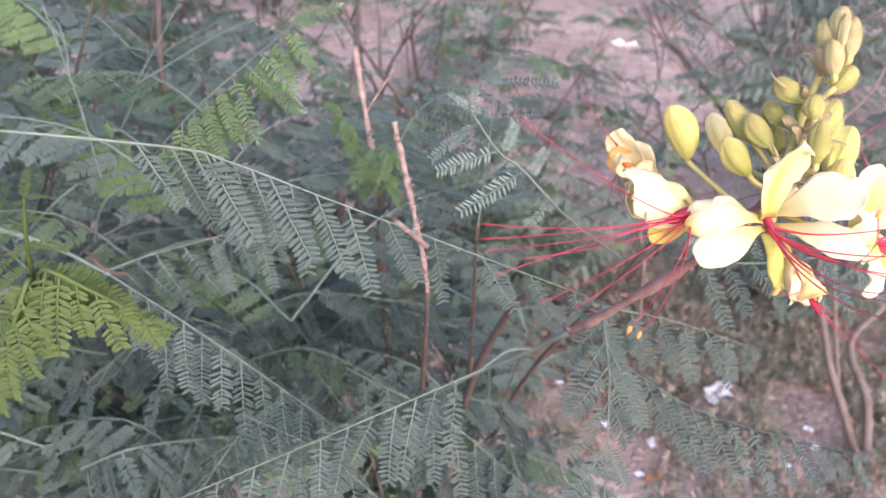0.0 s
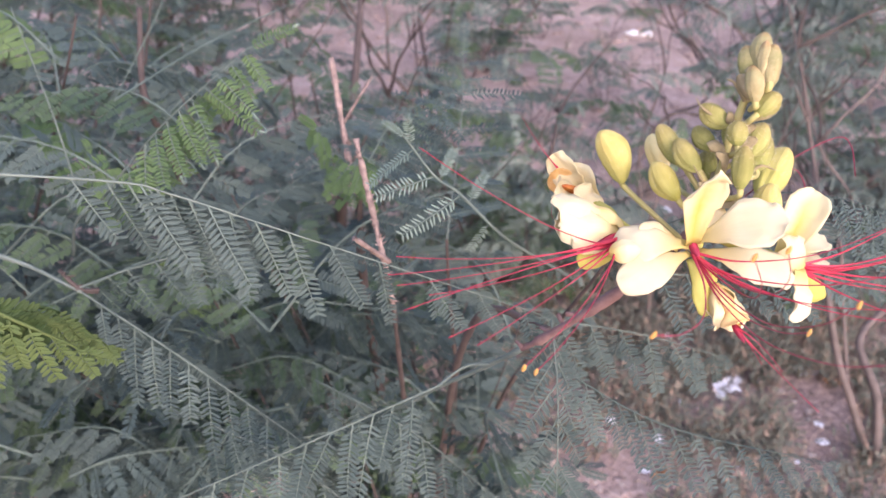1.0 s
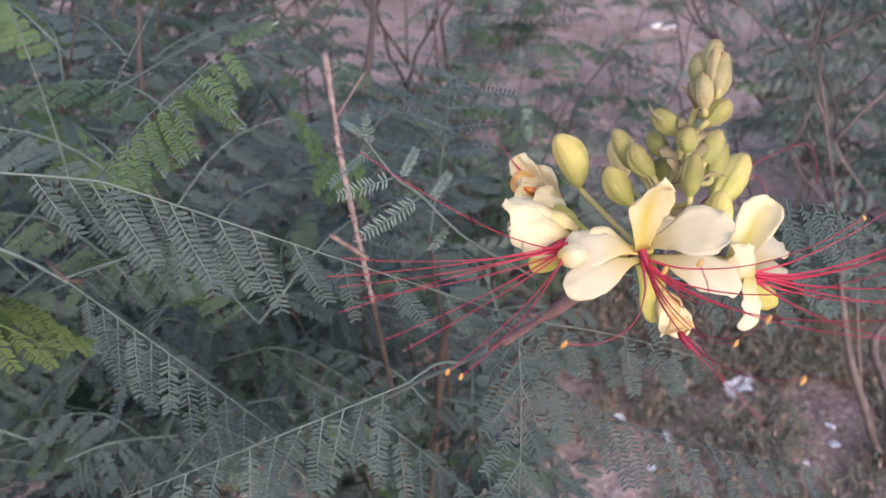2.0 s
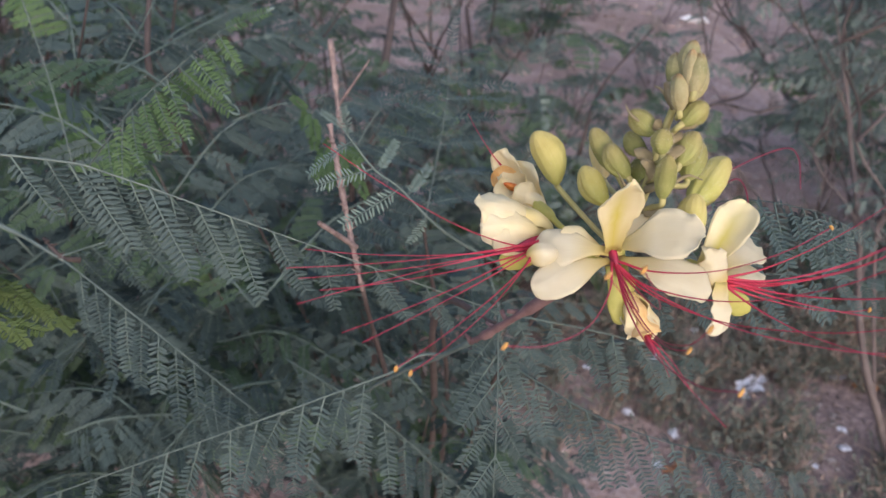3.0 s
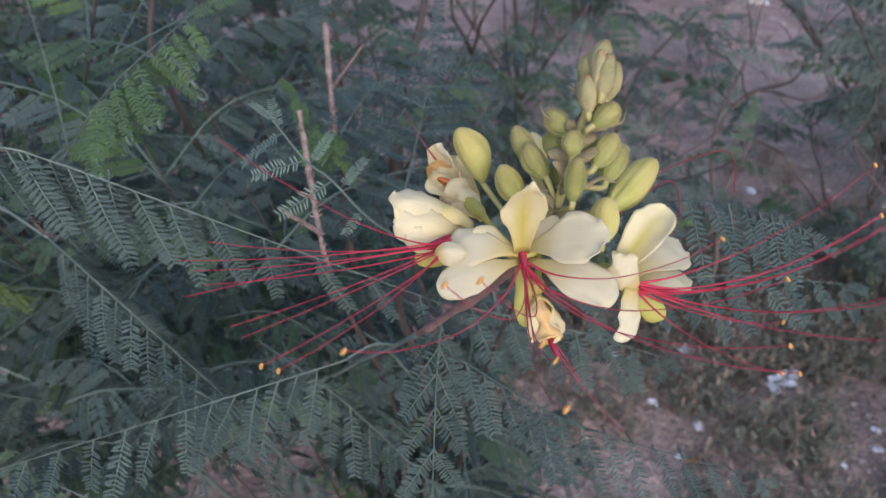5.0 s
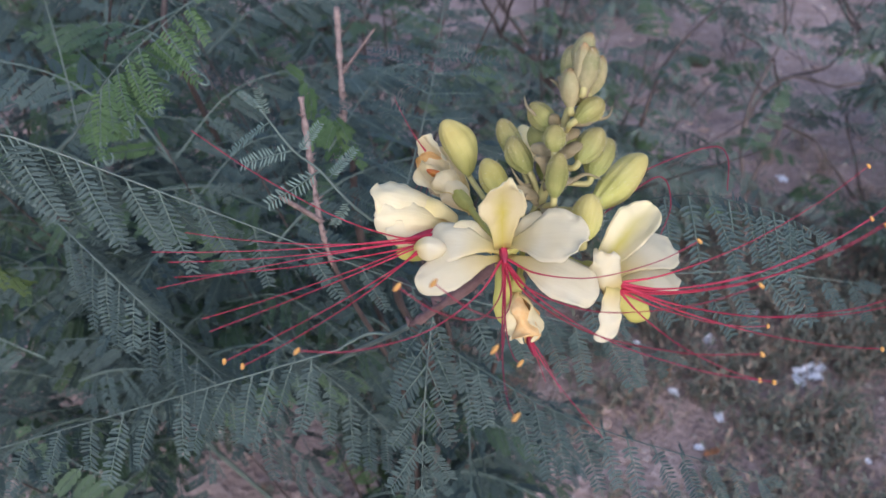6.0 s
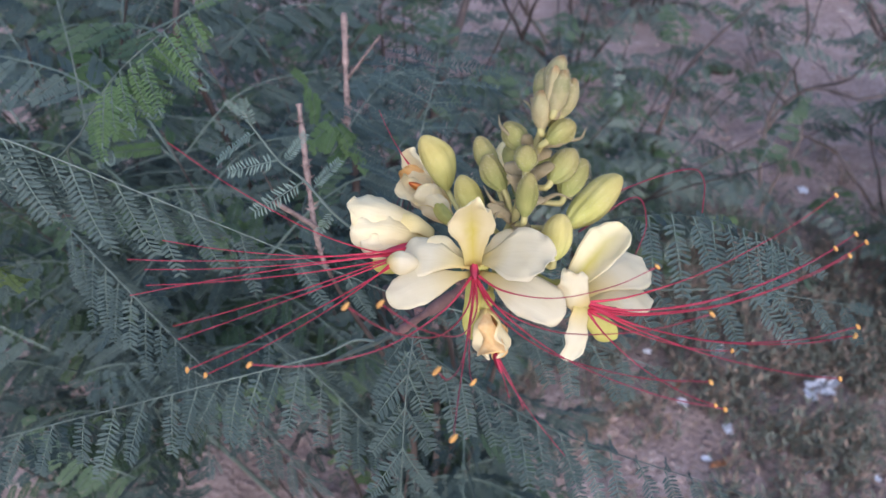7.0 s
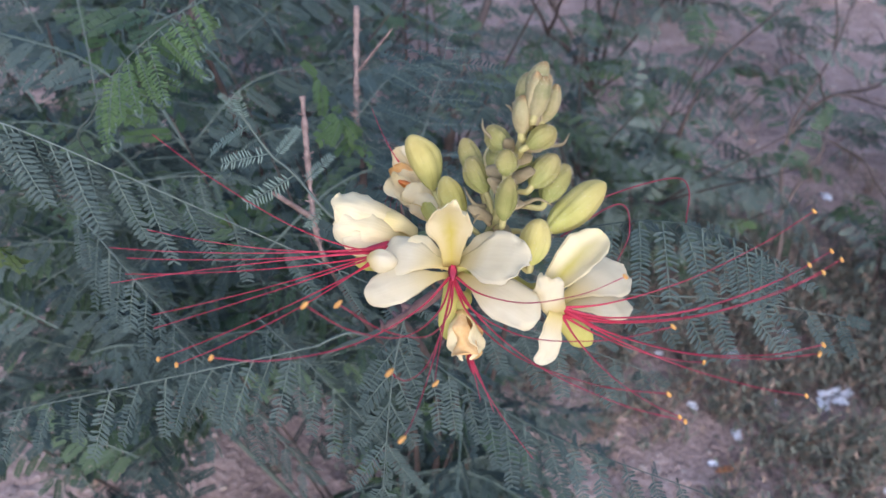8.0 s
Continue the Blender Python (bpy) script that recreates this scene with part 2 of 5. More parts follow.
def tube(sh, pts, r0, r1, sides=6, slot=0, knob=0.0, rng=None, power=1.0):
    """A tapered round stem along pts; knob: unevenness of its girth."""
    n = len(pts)
    side = Vector((0.31, 0.87, 0.38))
    verts, faces = [], []
    for i, p in enumerate(pts):
        t = (pts[min(i + 1, n - 1)] - pts[max(i - 1, 0)]).normalized()
        side = (side - t * side.dot(t)).normalized()
        up = t.cross(side)
        r = r1 + (r0 - r1) * (1 - i / (n - 1)) ** power
        if knob and rng:
            r *= 1 + knob * rng.uniform(-0.6, 1)
        for j in range(sides):
            w = 2 * math.pi * j / sides
            verts.append(p + (side * math.cos(w) + up * math.sin(w)) * r)
    for i in range(n - 1):
        for j in range(sides):
            k = (j + 1) % sides
            faces.append((i * sides + j, i * sides + k, (i + 1) * sides + k, (i + 1) * sides + j))
    faces += [tuple(range(sides))[::-1], tuple((n - 1) * sides + j for j in range(sides))]
    sh.add(verts, faces, slot, [i / (n - 1) for i in range(n) for _ in range(sides)])


def egg(sh, base, tip, width, slot=0, nu=14, nv=20, fat=1.12, seams=5, seam=0.09, flat=1.0, lap=0.0, uneven=0.0):
    """A bud: blunt body round the line from base to tip, widest past the middle, with shallow seams."""
    base, tip = Vector(base), Vector(tip)
    ax = (tip - base).normalized()
    side = ax.orthogonal().normalized()
    up = ax.cross(side)
    verts, faces, al, ac = [base], [], [0.0], [0.5]
    lean = (side * math.sin(base.x * 900) + up * math.cos(base.y * 700)) * (width * 0.09)
    for i in range(1, nu):
        u = i / nu
        s = 0.5 - 0.5 * math.cos(math.pi * u)
        r = width / 2 * (max(0.0, math.sin(math.pi * s ** fat)) ** 0.52)
        for j in range(nv):
            w = 2 * math.pi * j / nv
            k = r * (1 - seam * (1 - abs(math.sin(seams * w / 2))) ** 3 * 2 + 0.02 * math.sin(w + u * 5) + lap * ((3 * w / 6.2832 + 0.35 * s + base.x * 300) % 1.0 - 0.6))
            k *= 1 + uneven * noise.noise(Vector((math.cos(w) * 1.3, math.sin(w) * 1.3, s * 2.2)) + base * 900) + 0.35 * uneven * noise.noise(Vector((math.cos(w) * 5, math.sin(w) * 5, s * 2.5)) + tip * 700)
            verts.append(base.lerp(tip, s) + lean * math.sin(math.pi * s) + side * (k * math.cos(w)) + up * (k * flat * math.sin(w)))
            al.append(s)
            ac.append(abs(2 * j / nv - 1))
    verts.append(tip)
    al.append(1.0)
    ac.append(0.5)
    for j in range(nv):
        k = (j + 1) % nv
        faces.append((0, 1 + k, 1 + j))
        for i in range(nu - 2):
            a = 1 + i * nv
            faces.append((a + j, a + k, a + nv + k, a + nv + j))
        faces.append((1 + (nu - 2) * nv + j, 1 + (nu - 2) * nv + k, len(verts) - 1))
    sh.add(verts, faces, slot, al, ac)


def hairs(sh, base, tip, width, count, rng, slot=1):
    """Short fine hairs that stand off a bud."""
    base, tip = Vector(base), Vector(tip)
    ax = (tip - base).normalized()
    side = ax.orthogonal().normalized()
    up = ax.cross(side)
    for _ in range(count):
        s, w = rng.uniform(0.08, 0.97), rng.uniform(0, 6.28)
        r = width / 2 * math.sin(math.pi * s ** 1.12) ** 0.52
        d = side * math.cos(w) + up * math.sin(w)
        p = base.lerp(tip, s) + d * r * 0.97
        q = p + (d + ax * rng.uniform(-0.2, 0.9)).normalized() * rng.uniform(0.0005, 0.0013)
        e = ax.cross(d) * 0.00004
        sh.add([p - e, p + e, p + ax * 0.00006, q], [(0, 1, 3), (1, 2, 3), (2, 0, 3)], slot)


def petal(sh, base, tip, width, facing, bend=0.0, cup=0.15, claw=0.2, ruffle=0.10, roll=0.0, crumple=0.0, seed=0, slot=0, blunt=0.66, spread=0.58, point=2.2, nu=18, nv=12, thick=0.00035):
    """A petal from its claw at base to its blunt end at tip. facing: the way its face looks; bend: bulge of its line towards that way;
    cup: raised margins; roll: how far its end curls over; crumple: wilting."""
    base, tip, facing = Vector(base), Vector(tip), Vector(facing)
    ax = tip - base
    length = ax.length
    side = ax.cross(facing).normalized()
    face = side.cross(ax).normalized()
    rows = []
    for i in range(nu + 1):
        u = 1 - (1 - i / nu) ** 1.6
        body = min(1.0, max(0.0, (u - 0.06) / spread))
        w = claw + (1 - claw) * (body * body * (3 - 2 * body))
        if u > blunt:
            w *= math.sqrt(max(0.0, 1 - ((u - blunt) / (1.001 - blunt)) ** point))
        w = max(w, 0.03) * width / 2
        c = base + ax * u + face * (bend * length * math.sin(math.pi * u))
        if roll and u > 0.6:
            a = (u - 0.6) / 0.4 * roll
            c = c - ax * (0.4 * (u - 0.6) * roll * 0.5) + face * (length * 0.16 * (1 - math.cos(a)))
        row = []
        for j in range(nv + 1):
            v = 2 * j / nv - 1
            p = c + side * (v * w * (1 + 0.16 * noise.noise(Vector((u * 3.5, seed * 5.3, 3.0 * (v > 0)))))) + face * (cup * w * v * v)
            q = p * 260 + Vector((seed * 7.1, seed * 3.3, 0))
            p += face * (noise.noise(q) * ruffle * width * (abs(v) ** 2 + 0.25) * (0.3 + u))
            if crumple:
                p += noise.noise_vector(q * 0.75) * crumple * width * (0.2 + u)
            row.append(p)
        rows.append(row)
    verts = [p for r in rows for p in r] + [p - face * thick for r in rows for p in r]
    m, k = nv + 1, (nu + 1) * (nv + 1)
    faces = []
    for i in range(nu):
        for j in range(nv):
            a = i * m + j
            faces.append((a, a + 1, a + m + 1, a + m))
            faces.append((k + a, k + a + m, k + a + m + 1, k + a + 1))
    rim = [j for j in range(m)] + [i * m + nv for i in range(1, nu + 1)] + [nu * m + j for j in range(nv - 1, -1, -1)] + [i * m for i in range(nu - 1, 0, -1)]
    for a, b in zip(rim, rim[1:] + rim[:1]):
        faces.append((b, a, a + k, b + k))
    al = [1 - (1 - i / nu) ** 1.6 for i in range(nu + 1) for _ in range(m)]
    ac = [j / nv for _ in range(nu + 1) for j in range(m)]
    sh.add(verts, faces, slot, al + al, ac + ac)


# ---- leaves of the shrubs: twice feathered, with small oblong leaflets ----
def leaflet(sh, p, way, normal, length, width, slot=0, simple=False):
    if simple:
        side = way.cross(normal).normalized() * (width / 2)
        up = normal * (width * 0.15)
        a, b = p + way * (length * 0.25), p + way * (length * 0.75)
        sh.add([p, a - side + up, b - side + up, p + way * length, b + side + up, a + side + up], [(0, 1, 2, 3), (0, 3, 4, 5)], slot)
        return
    side = way.cross(normal).normalized()
    up = side.cross(way).normalized()
    out = []
    for u, w, h in ((0, 0.12, 0), (0.25, 0.85, 0.12), (0.6, 1.0, 0.14), (0.88, 0.62, 0.06)):
        c = p + way * (length * u) - up * (length * 0.10 * u * u)
        out += [c - side * (w * width / 2) + up * (h * width), c, c + side * (w * width / 2) + up * (h * width)]
    out.append(p + way * length - up * (length * 0.10))
    faces = []
    for i in range(3):
        a = 3 * i
        faces += [(a, a + 1, a + 4, a + 3), (a + 1, a + 2, a + 5, a + 4)]
    faces += [(9, 10, 12), (10, 11, 12)]
    sh.add(out, faces, slot)


def pinna_mesh(name, mats, length, pairs, leaf_len, leaf_wid, seed, droop=0.12, lift=0.25, simple=False):
    """One feather along +x: a thin rib with pairs of leaflets to both sides."""
    rng = random.Random(seed)
    sh = Shape()
    wob = rng.uniform(-0.06, 0.06)
    rib = [Vector((length * u, wob * length * u * u, -droop * length * u * u)) for u in (0, 0.2, 0.4, 0.6, 0.8, 1.0)]
    tube(sh, rib if not simple else rib[::5], 0.00045, 0.0002, 4 if not simple else 3, 1)
    for i in range(pairs):
        u = 0.1 + 0.9 * (i + 0.5) / pairs
        p = Vector((length * u, wob * length * u * u, -droop * length * u * u))
        size = leaf_len * (0.72 + 0.5 * math.sin(math.pi * (0.12 + 0.8 * u))) * rng.uniform(0.9, 1.08)
        for s in (-1, 1):
            if rng.random() < 0.03:
                continue
            a = radians(rng.uniform(56, 74))
            way = Vector((math.cos(a), s * math.sin(a), lift * rng.uniform(0.3, 1.3) - 0.1)).normalized()
            leaflet(sh, p, way, Vector((0, 0, 1)), size, leaf_wid * rng.uniform(0.88, 1.1), 0, simple)
    return sh.mesh(name, mats, False)


def pinna_set(name, leaf, count=5, length=0.035, pairs=13, leaf_len=0.0049, leaf_wid=0.00138, **more):
    return [pinna_mesh(name, (leaf, RIB), length * (0.85 + 0.07 * i), pairs + i % 3, leaf_len, leaf_wid, 10 * i + len(name), **more) for i in range(count)]


BLUE_SET = pinna_set("pinna", BLUE_LEAF)
GREEN_SET = pinna_set("pinna", GREEN_LEAF)
YOUNG_SET = pinna_set("pinna", YOUNG_LEAF, leaf_len=0.0046, leaf_wid=0.0015)
SPROUT_SET = pinna_set("pinna", YOUNG_LEAF, length=0.028, pairs=10, leaf_len=0.0056, leaf_wid=0.0030, droop=0.35)
PALE_SET = pinna_set("pinna", PALE_LEAF, length=0.027, pairs=13, leaf_len=0.0038, leaf_wid=0.00085)


def turned(p, way, normal):
    """A pose at p with x along way and z near normal."""
    x = Vector(way).normalized()
    y = Vector(normal).cross(x).normalized()
    z = x.cross(y)
    return Matrix(((x.x, y.x, z.x, p.x), (x.y, y.y, z.y, p.y), (x.z, y.z, z.z, p.z), (0, 0, 0, 1)))


def feather_poses(pts, count, hang, rng, start=0.1, size=1.0, spread=0.9, face=None):
    """Poses of pinnae in pairs along a rib through pts. hang: how far gravity pulls them down (0 to 1)."""
    n = len(pts) - 1
    out = []
    for i in range(count):
        u = start + (0.985 - start) * i / max(1, count - 1)
        k = min(int(u * n), n - 1)
        p = pts[k].lerp(pts[k + 1], u * n - k)
        t = (pts[k + 1] - pts[k]).normalized()
        flat = t.cross(Vector((0, 0, 1)))
        flat = flat.normalized() if flat.length > 0.05 else Vector((1, 0, 0))
        for s in (-1, 1):
            way = t * rng.uniform(0.25, 0.5) + flat * s * spread * (1 - hang * 0.55) + Vector((0, 0, -1)) * hang * rng.uniform(0.85, 1.2)
            way += Vector((rng.uniform(-1, 1), rng.uniform(-1, 1), rng.uniform(-1, 1))) * 0.13
            nrm = Vector((0, 0, 1)) * (1 - hang) + (face or flat * s) * hang + Vector((rng.uniform(-1, 1), rng.uniform(-1, 1), rng.uniform(-1, 1))) * 0.25
            k2 = size * (0.62 + 0.5 * math.sin(math.pi * min(1.0, 0.18 + 0.72 * u))) * rng.uniform(0.88, 1.1)
            out.append(turned(p, way, nrm) @ Matrix.Scale(k2, 4))
    t = (pts[-1] - pts[-2]).normalized()
    out.append(turned(pts[-1], t + Vector((0, 0, -0.3 * hang)), face or Vector((0, 0, 1))) @ Matrix.Scale(size * 0.75, 4))
    return out


def leaf_part(shrub, points, feathers, count, hang=0.6, seed=0, size=1.0, rib=0.00055, start=0.1, spread=0.9, face=None, label="", stem=None):
    """A leaf of a shrub: the rib is a mesh, each feather a mesh of its own under it."""
    rng = random.Random(seed)
    inv = shrub.matrix_basis.inverted()
    pts = spline([inv @ Vector(p) for p in points], 24)
    sh = Shape()
    tube(sh, pts, rib, rib * 0.45, 6, 0, 0.08, rng)
    ob = part("leaf", sh.mesh("leaf", (stem or RACHIS,)), shrub, label)
    face = Vector(face) if face else None
    for m in feather_poses(pts, count, hang, rng, start, size, spread, face):
        part("pinna", rng.choice(feathers), ob, "", m)
    return ob


def leaf_template(feathers, seed, mats, length=0.13, count=8, hang=0.45, droop=0.25):
    """A whole leaf in one mesh, for the many leaves farther in."""
    rng = random.Random(seed)
    pts = spline([(0, 0, 0), (length * 0.5, rng.uniform(-0.01, 0.01), length * 0.06), (length, rng.uniform(-0.02, 0.02), -length * droop)], 10)
    sh = Shape()
    tube(sh, pts, 0.0011, 0.0005, 4, 1)
    for m in feather_poses(pts, count, hang, rng, 0.14):
        me = rng.choice(feathers)
        co = np.empty(len(me.vertices) * 3)
        me.vertices.foreach_get("co", co)
        mat = np.array(m)
        co = co.reshape(-1, 3) @ mat[:3, :3].T + mat[:3, 3]
        k = len(sh.v)
        sh.v += [tuple(c) for c in co]
        sh.a += [0.5] * len(co)
        for f in me.polygons:
            sh.f.append(tuple(i + k for i in f.vertices))
            sh.s.append(f.material_index)
    return sh.mesh("leaf", mats, False)


BLUE_LIGHT, GREEN_LIGHT, YOUNG_LIGHT, HAZY_LIGHT = (pinna_set("pinna", m, 3, pairs=13, leaf_len=0.0056, leaf_wid=0.0019, simple=True) for m in (BLUE_LEAF, GREEN_LEAF, YOUNG_LEAF, HAZY_LEAF))
BLUE_LEAVES = [leaf_template(BLUE_LIGHT, i, (BLUE_LEAF, RIB), 0.11 + 0.012 * i, 7 + i % 3, 0.35 + 0.1 * (i % 4)) for i in range(7)]
GREEN_LEAVES = [leaf_template(GREEN_LIGHT, 20 + i, (GREEN_LEAF, RIB), 0.11 + 0.012 * i, 7 + i % 3, 0.35 + 0.1 * (i % 4)) for i in range(7)]
YOUNG_LEAVES = [leaf_template(YOUNG_LIGHT, 40 + i, (YOUNG_LEAF, RIB), 0.09 + 0.012 * i, 6 + i % 3, 0.5) for i in range(4)]
HAZY_LEAVES = [leaf_template(HAZY_LIGHT, 60 + i, (HAZY_LEAF, RIB), 0.10 + 0.012 * i, 6 + i % 3, 0.4 + 0.08 * (i % 4)) for i in range(6)]

EYES = [Vector((0.0, 0.0, 1.05)), Vector((0.085, 0.01, 1.072)), Vector((0.168, 0.033, 1.09))]
HEAD = Vector((0.125, 0.25, 0.95))


def clear_of_view(p, reach=0.43):
    """True where a leaf does not stand between the path and the flowers."""
    if min((p - e).length for e in EYES) < reach or (p - HEAD).length < 0.13:
        return False
    return True


def in_clearing(p):
    """A narrow opening between the shrubs, through which the pale earth farther off shows."""
    return p.y > 0.9 and abs(p.x - 0.045 + 0.0757 * p.y) < 0.045 * p.y and abs(p.z - 1.075 + 0.293 * p.y) < 0.06 * p.y


def grow(shrub, crowns, branches, leaves, seed, mixes, wood, girth=0.004, leaf_scale=1.0, reach=0.43, low=0.35, keep=None):
    """Branches from the foot of a shrub into its crown, with leaves set all along their outer part.
    crowns: (centre, half axes) boxes in the world that the branch ends fill."""
    rng = random.Random(seed)
    inv = shrub.matrix_basis.inverted()
    foot = shrub.matrix_basis.translation
    for b in range(branches):
        c, h = crowns[b % len(crowns)]
        end = Vector([c[i] + h[i] * rng.uniform(-1, 1) for i in range(3)])
        mid = foot.lerp(end, 0.5) + Vector((rng.uniform(-1, 1), rng.uniform(-1, 1), rng.uniform(-0.2, 0.6))) * 0.06
        mid.z = max(mid.z, 0.12)
        start = foot + Vector((rng.uniform(-0.03, 0.03), rng.uniform(-0.03, 0.03), -0.02))
        pts = spline([start, mid, end], 22)
        if all(clear_of_view(p, 0.3) for p in pts) and (keep is None or b % 4 == 0 or all(keep(p, p) for p in pts)):
            sh = Shape()
            tube(sh, [inv @ p for p in pts], girth * rng.uniform(0.7, 1.2), girth * 0.22, 6, 0, 0.12, rng)
            part("branch", sh.mesh("branch", (rng.choice(wood),)), shrub)
        for i in range(leaves):
            u = low + (1 - low) * (i + rng.random()) / leaves
            p = pts[min(21, int(u * 22))]
            t = (pts[min(22, int(u * 22) + 1)] - p).normalized()
            a = i * 2.4 + rng.uniform(-0.5, 0.5)
            way = Vector((math.cos(a), math.sin(a), rng.uniform(-0.15, 0.45))) + t * 0.4
            tip = p + way.normalized() * 0.13 * leaf_scale
            if not (clear_of_view(p, reach) and clear_of_view(tip, reach) and p.z > 0.03 and tip.z > 0.05):
                continue
            if (keep and not keep(p, tip)) or in_clearing(p) or in_clearing(tip):
                continue
            pick = rng.random()
            meshes = next(m for share, m in mixes if pick <= share)
            m = turned(p, way, Vector((rng.uniform(-0.3, 0.3), rng.uniform(-0.3, 0.3), 1))) @ Matrix.Scale(leaf_scale * rng.uniform(0.75, 1.15), 4)
            part("leaf", rng.choice(meshes), shrub, "", inv @ m)


# ---- ground ----
def spaced(a, b, near, far_step, n):
    """Coordinates from a to b, close together round near and wide apart far off."""
    return [near + math.copysign(abs(s) ** 3, s) * far_step + s * 1.6 for s in (a + (b - a) * i / n for i in range(n + 1))]


def ground_height(x, y):
    q = Vector((x, y, 0))
    near = 1 / (1 + (x * x + y * y) / 90)
    return (noise.noise(q * 1.1) * 0.035 + noise.noise(q * 5) * 0.012 + noise.noise(q * 19) * 0.004) * near - 0.012


def make_ground():
    xs, ys = spaced(-2.2, 2.2, 0.2, 26.0, 150), spaced(-2.2, 2.2, 1.6, 26.0, 150)
    sh = Shape()
    w = len(xs)
    sh.add([(x, y, ground_height(x, y)) for y in ys for x in xs], [(j * w + i, j * w + i + 1, (j + 1) * w + i + 1, (j + 1) * w + i) for j in range(len(ys) - 1) for i in range(w - 1)])
    return tagged(part("ground", sh.mesh("ground", (SOIL,))), "pinkish brown bare earth with litter and dry weeds", "ground", "", "structure")


make_ground()


# ---- shrubs ----
def shrub_at(x, y, label, group="shrubs behind the flowers"):
    return thing("shrub", label, "shrub", pose(x, y, ground_height(x, y)), group)


LEAFY = "feathery blue-green shrub with thin drooping leaves in bare earth"
MIX_DARK = ((0.62, BLUE_LEAVES), (0.71, HAZY_LEAVES), (0.97, GREEN_LEAVES), (1.0, YOUNG_LEAVES))
MIX_NEAR = ((0.72, BLUE_LEAVES), (0.97, GREEN_LEAVES), (1.0, YOUNG_LEAVES))
# mostly leaves with haze painted into their colour, for shrubs farther off
MIX_HAZY = ((0.65, HAZY_LEAVES), (0.85, GREEN_LEAVES), (0.95, BLUE_LEAVES), (1.0, YOUNG_LEAVES))
MIX_GREEN = ((0.35, BLUE_LEAVES), (0.88, GREEN_LEAVES), (1.0, YOUNG_LEAVES))

# the shrub that carries the leaves round the flower head
front = shrub_at(0.02, 0.62, "feathery blue-green shrub with fern-like leaves behind a flower head")
leaf_part(front, [(-0.150, 0.222, 0.952), (-0.0862, 0.254, 0.9345), (-0.0675, 0.2637, 0.9251), (-0.0259, 0.277, 0.9025), (0.0775, 0.3081, 0.8476)], BLUE_SET, 17, 0.95, 1, 0.92, start=0.2, face=(0.1, -1, 0.3))
leaf_part(front, [(-0.17, 0.376, 0.802), (-0.108, 0.345, 0.784), (-0.045, 0.32, 0.755)], BLUE_SET, 11, 0.9, 3, 1.0, face=(0, -1, 0.3))
leaf_part(front, [(0.035, 0.308, 0.803), (-0.04, 0.281, 0.779), (-0.16, 0.247, 0.734)], BLUE_SET, 14, 0.9, 5, 0.95, face=(0, -1, 0.4))
leaf_part(front, [(0.083, 0.30, 0.85), (0.086, 0.272, 0.823), (0.09, 0.25, 0.75)], BLUE_SET, 7, 0.75, 6, 0.85, face=(0, -1, 0.5))
leaf_part(front, [(0.081, 0.30, 0.828), (0.154, 0.318, 0.772), (0.265, 0.352, 0.717)], BLUE_SET, 14, 0.5, 7, 0.85, face=(0, -1, 0.6), stem=BLUE_LEAF)
leaf_part(front, [(0.08, 0.33, 0.83), (0.143, 0.36, 0.80), (0.20, 0.39, 0.765)], BLUE_SET, 7, 0.95, 8, 1.0, face=(0, -1, 0.4))
leaf_part(front, [(0.13, 0.352, 0.845), (0.1796, 0.36, 0.8399), (0.2337, 0.385, 0.8326), (0.2935, 0.41, 0.8181)], BLUE_SET, 10, 0.6, 9, 0.95, 0.0005, face=(0, -0.8, 0.8))
leaf_part(front, [(0.125, 0.36, 0.86), (0.1805, 0.34, 0.8973), (0.218, 0.338, 0.8980), (0.2353, 0.338, 0.8925)], BLUE_SET, 14, 0.62, 10, 0.85, 0.00036, face=(0.2, -0.8, 0.6), stem=BLUE_LEAF)
leaf_part(front, [(0.035, 0.43, 0.815), (0.041, 0.474, 0.871), (0.041, 0.499, 0.904)], BLUE_SET, 8, 0.1, 11, 1.05, face=(0, -0.8, 0.6))
leaf_part(front, [(-0.03, 0.48, 0.815), (-0.004, 0.516, 0.857), (0.03, 0.535, 0.869)], BLUE_SET, 8, 0.3, 12, 1.05, face=(0, -0.8, 0.6))
leaf_part(front, [(-0.02, 0.52, 0.805), (-0.05, 0.515, 0.84), (-0.056, 0.512, 0.85)], SPROUT_SET, 5, 0.75, 13, 0.72, face=(0.1, -0.9, 0.5))
leaf_part(front, [(-0.03, 0.52, 0.80), (-0.03, 0.49, 0.835), (-0.02, 0.47, 0.845)], SPROUT_SET, 5, 0.75, 14, 0.75, face=(0.1, -0.9, 0.5))
leaf_part(front, [(-0.04, 0.37, 0.75), (0.02, 0.345, 0.735), (0.075, 0.335, 0.69)], BLUE_SET, 9, 0.85, 18, 0.95, face=(0, -1, 0.4))
leaf_part(front, [(-0.10, 0.36, 0.72), (-0.05, 0.35, 0.70), (0.0, 0.345, 0.65)], BLUE_SET, 9, 0.85, 19, 0.95, face=(0, -1, 0.4))
curly = leaf_part(front, [(-0.16, 0.40, 0.849), (-0.115, 0.385, 0.90), (-0.069, 0.395, 0.94)], YOUNG_SET, 11, 0.95, 4, 0.9, start=0.25, face=(0, -1, 0.3))


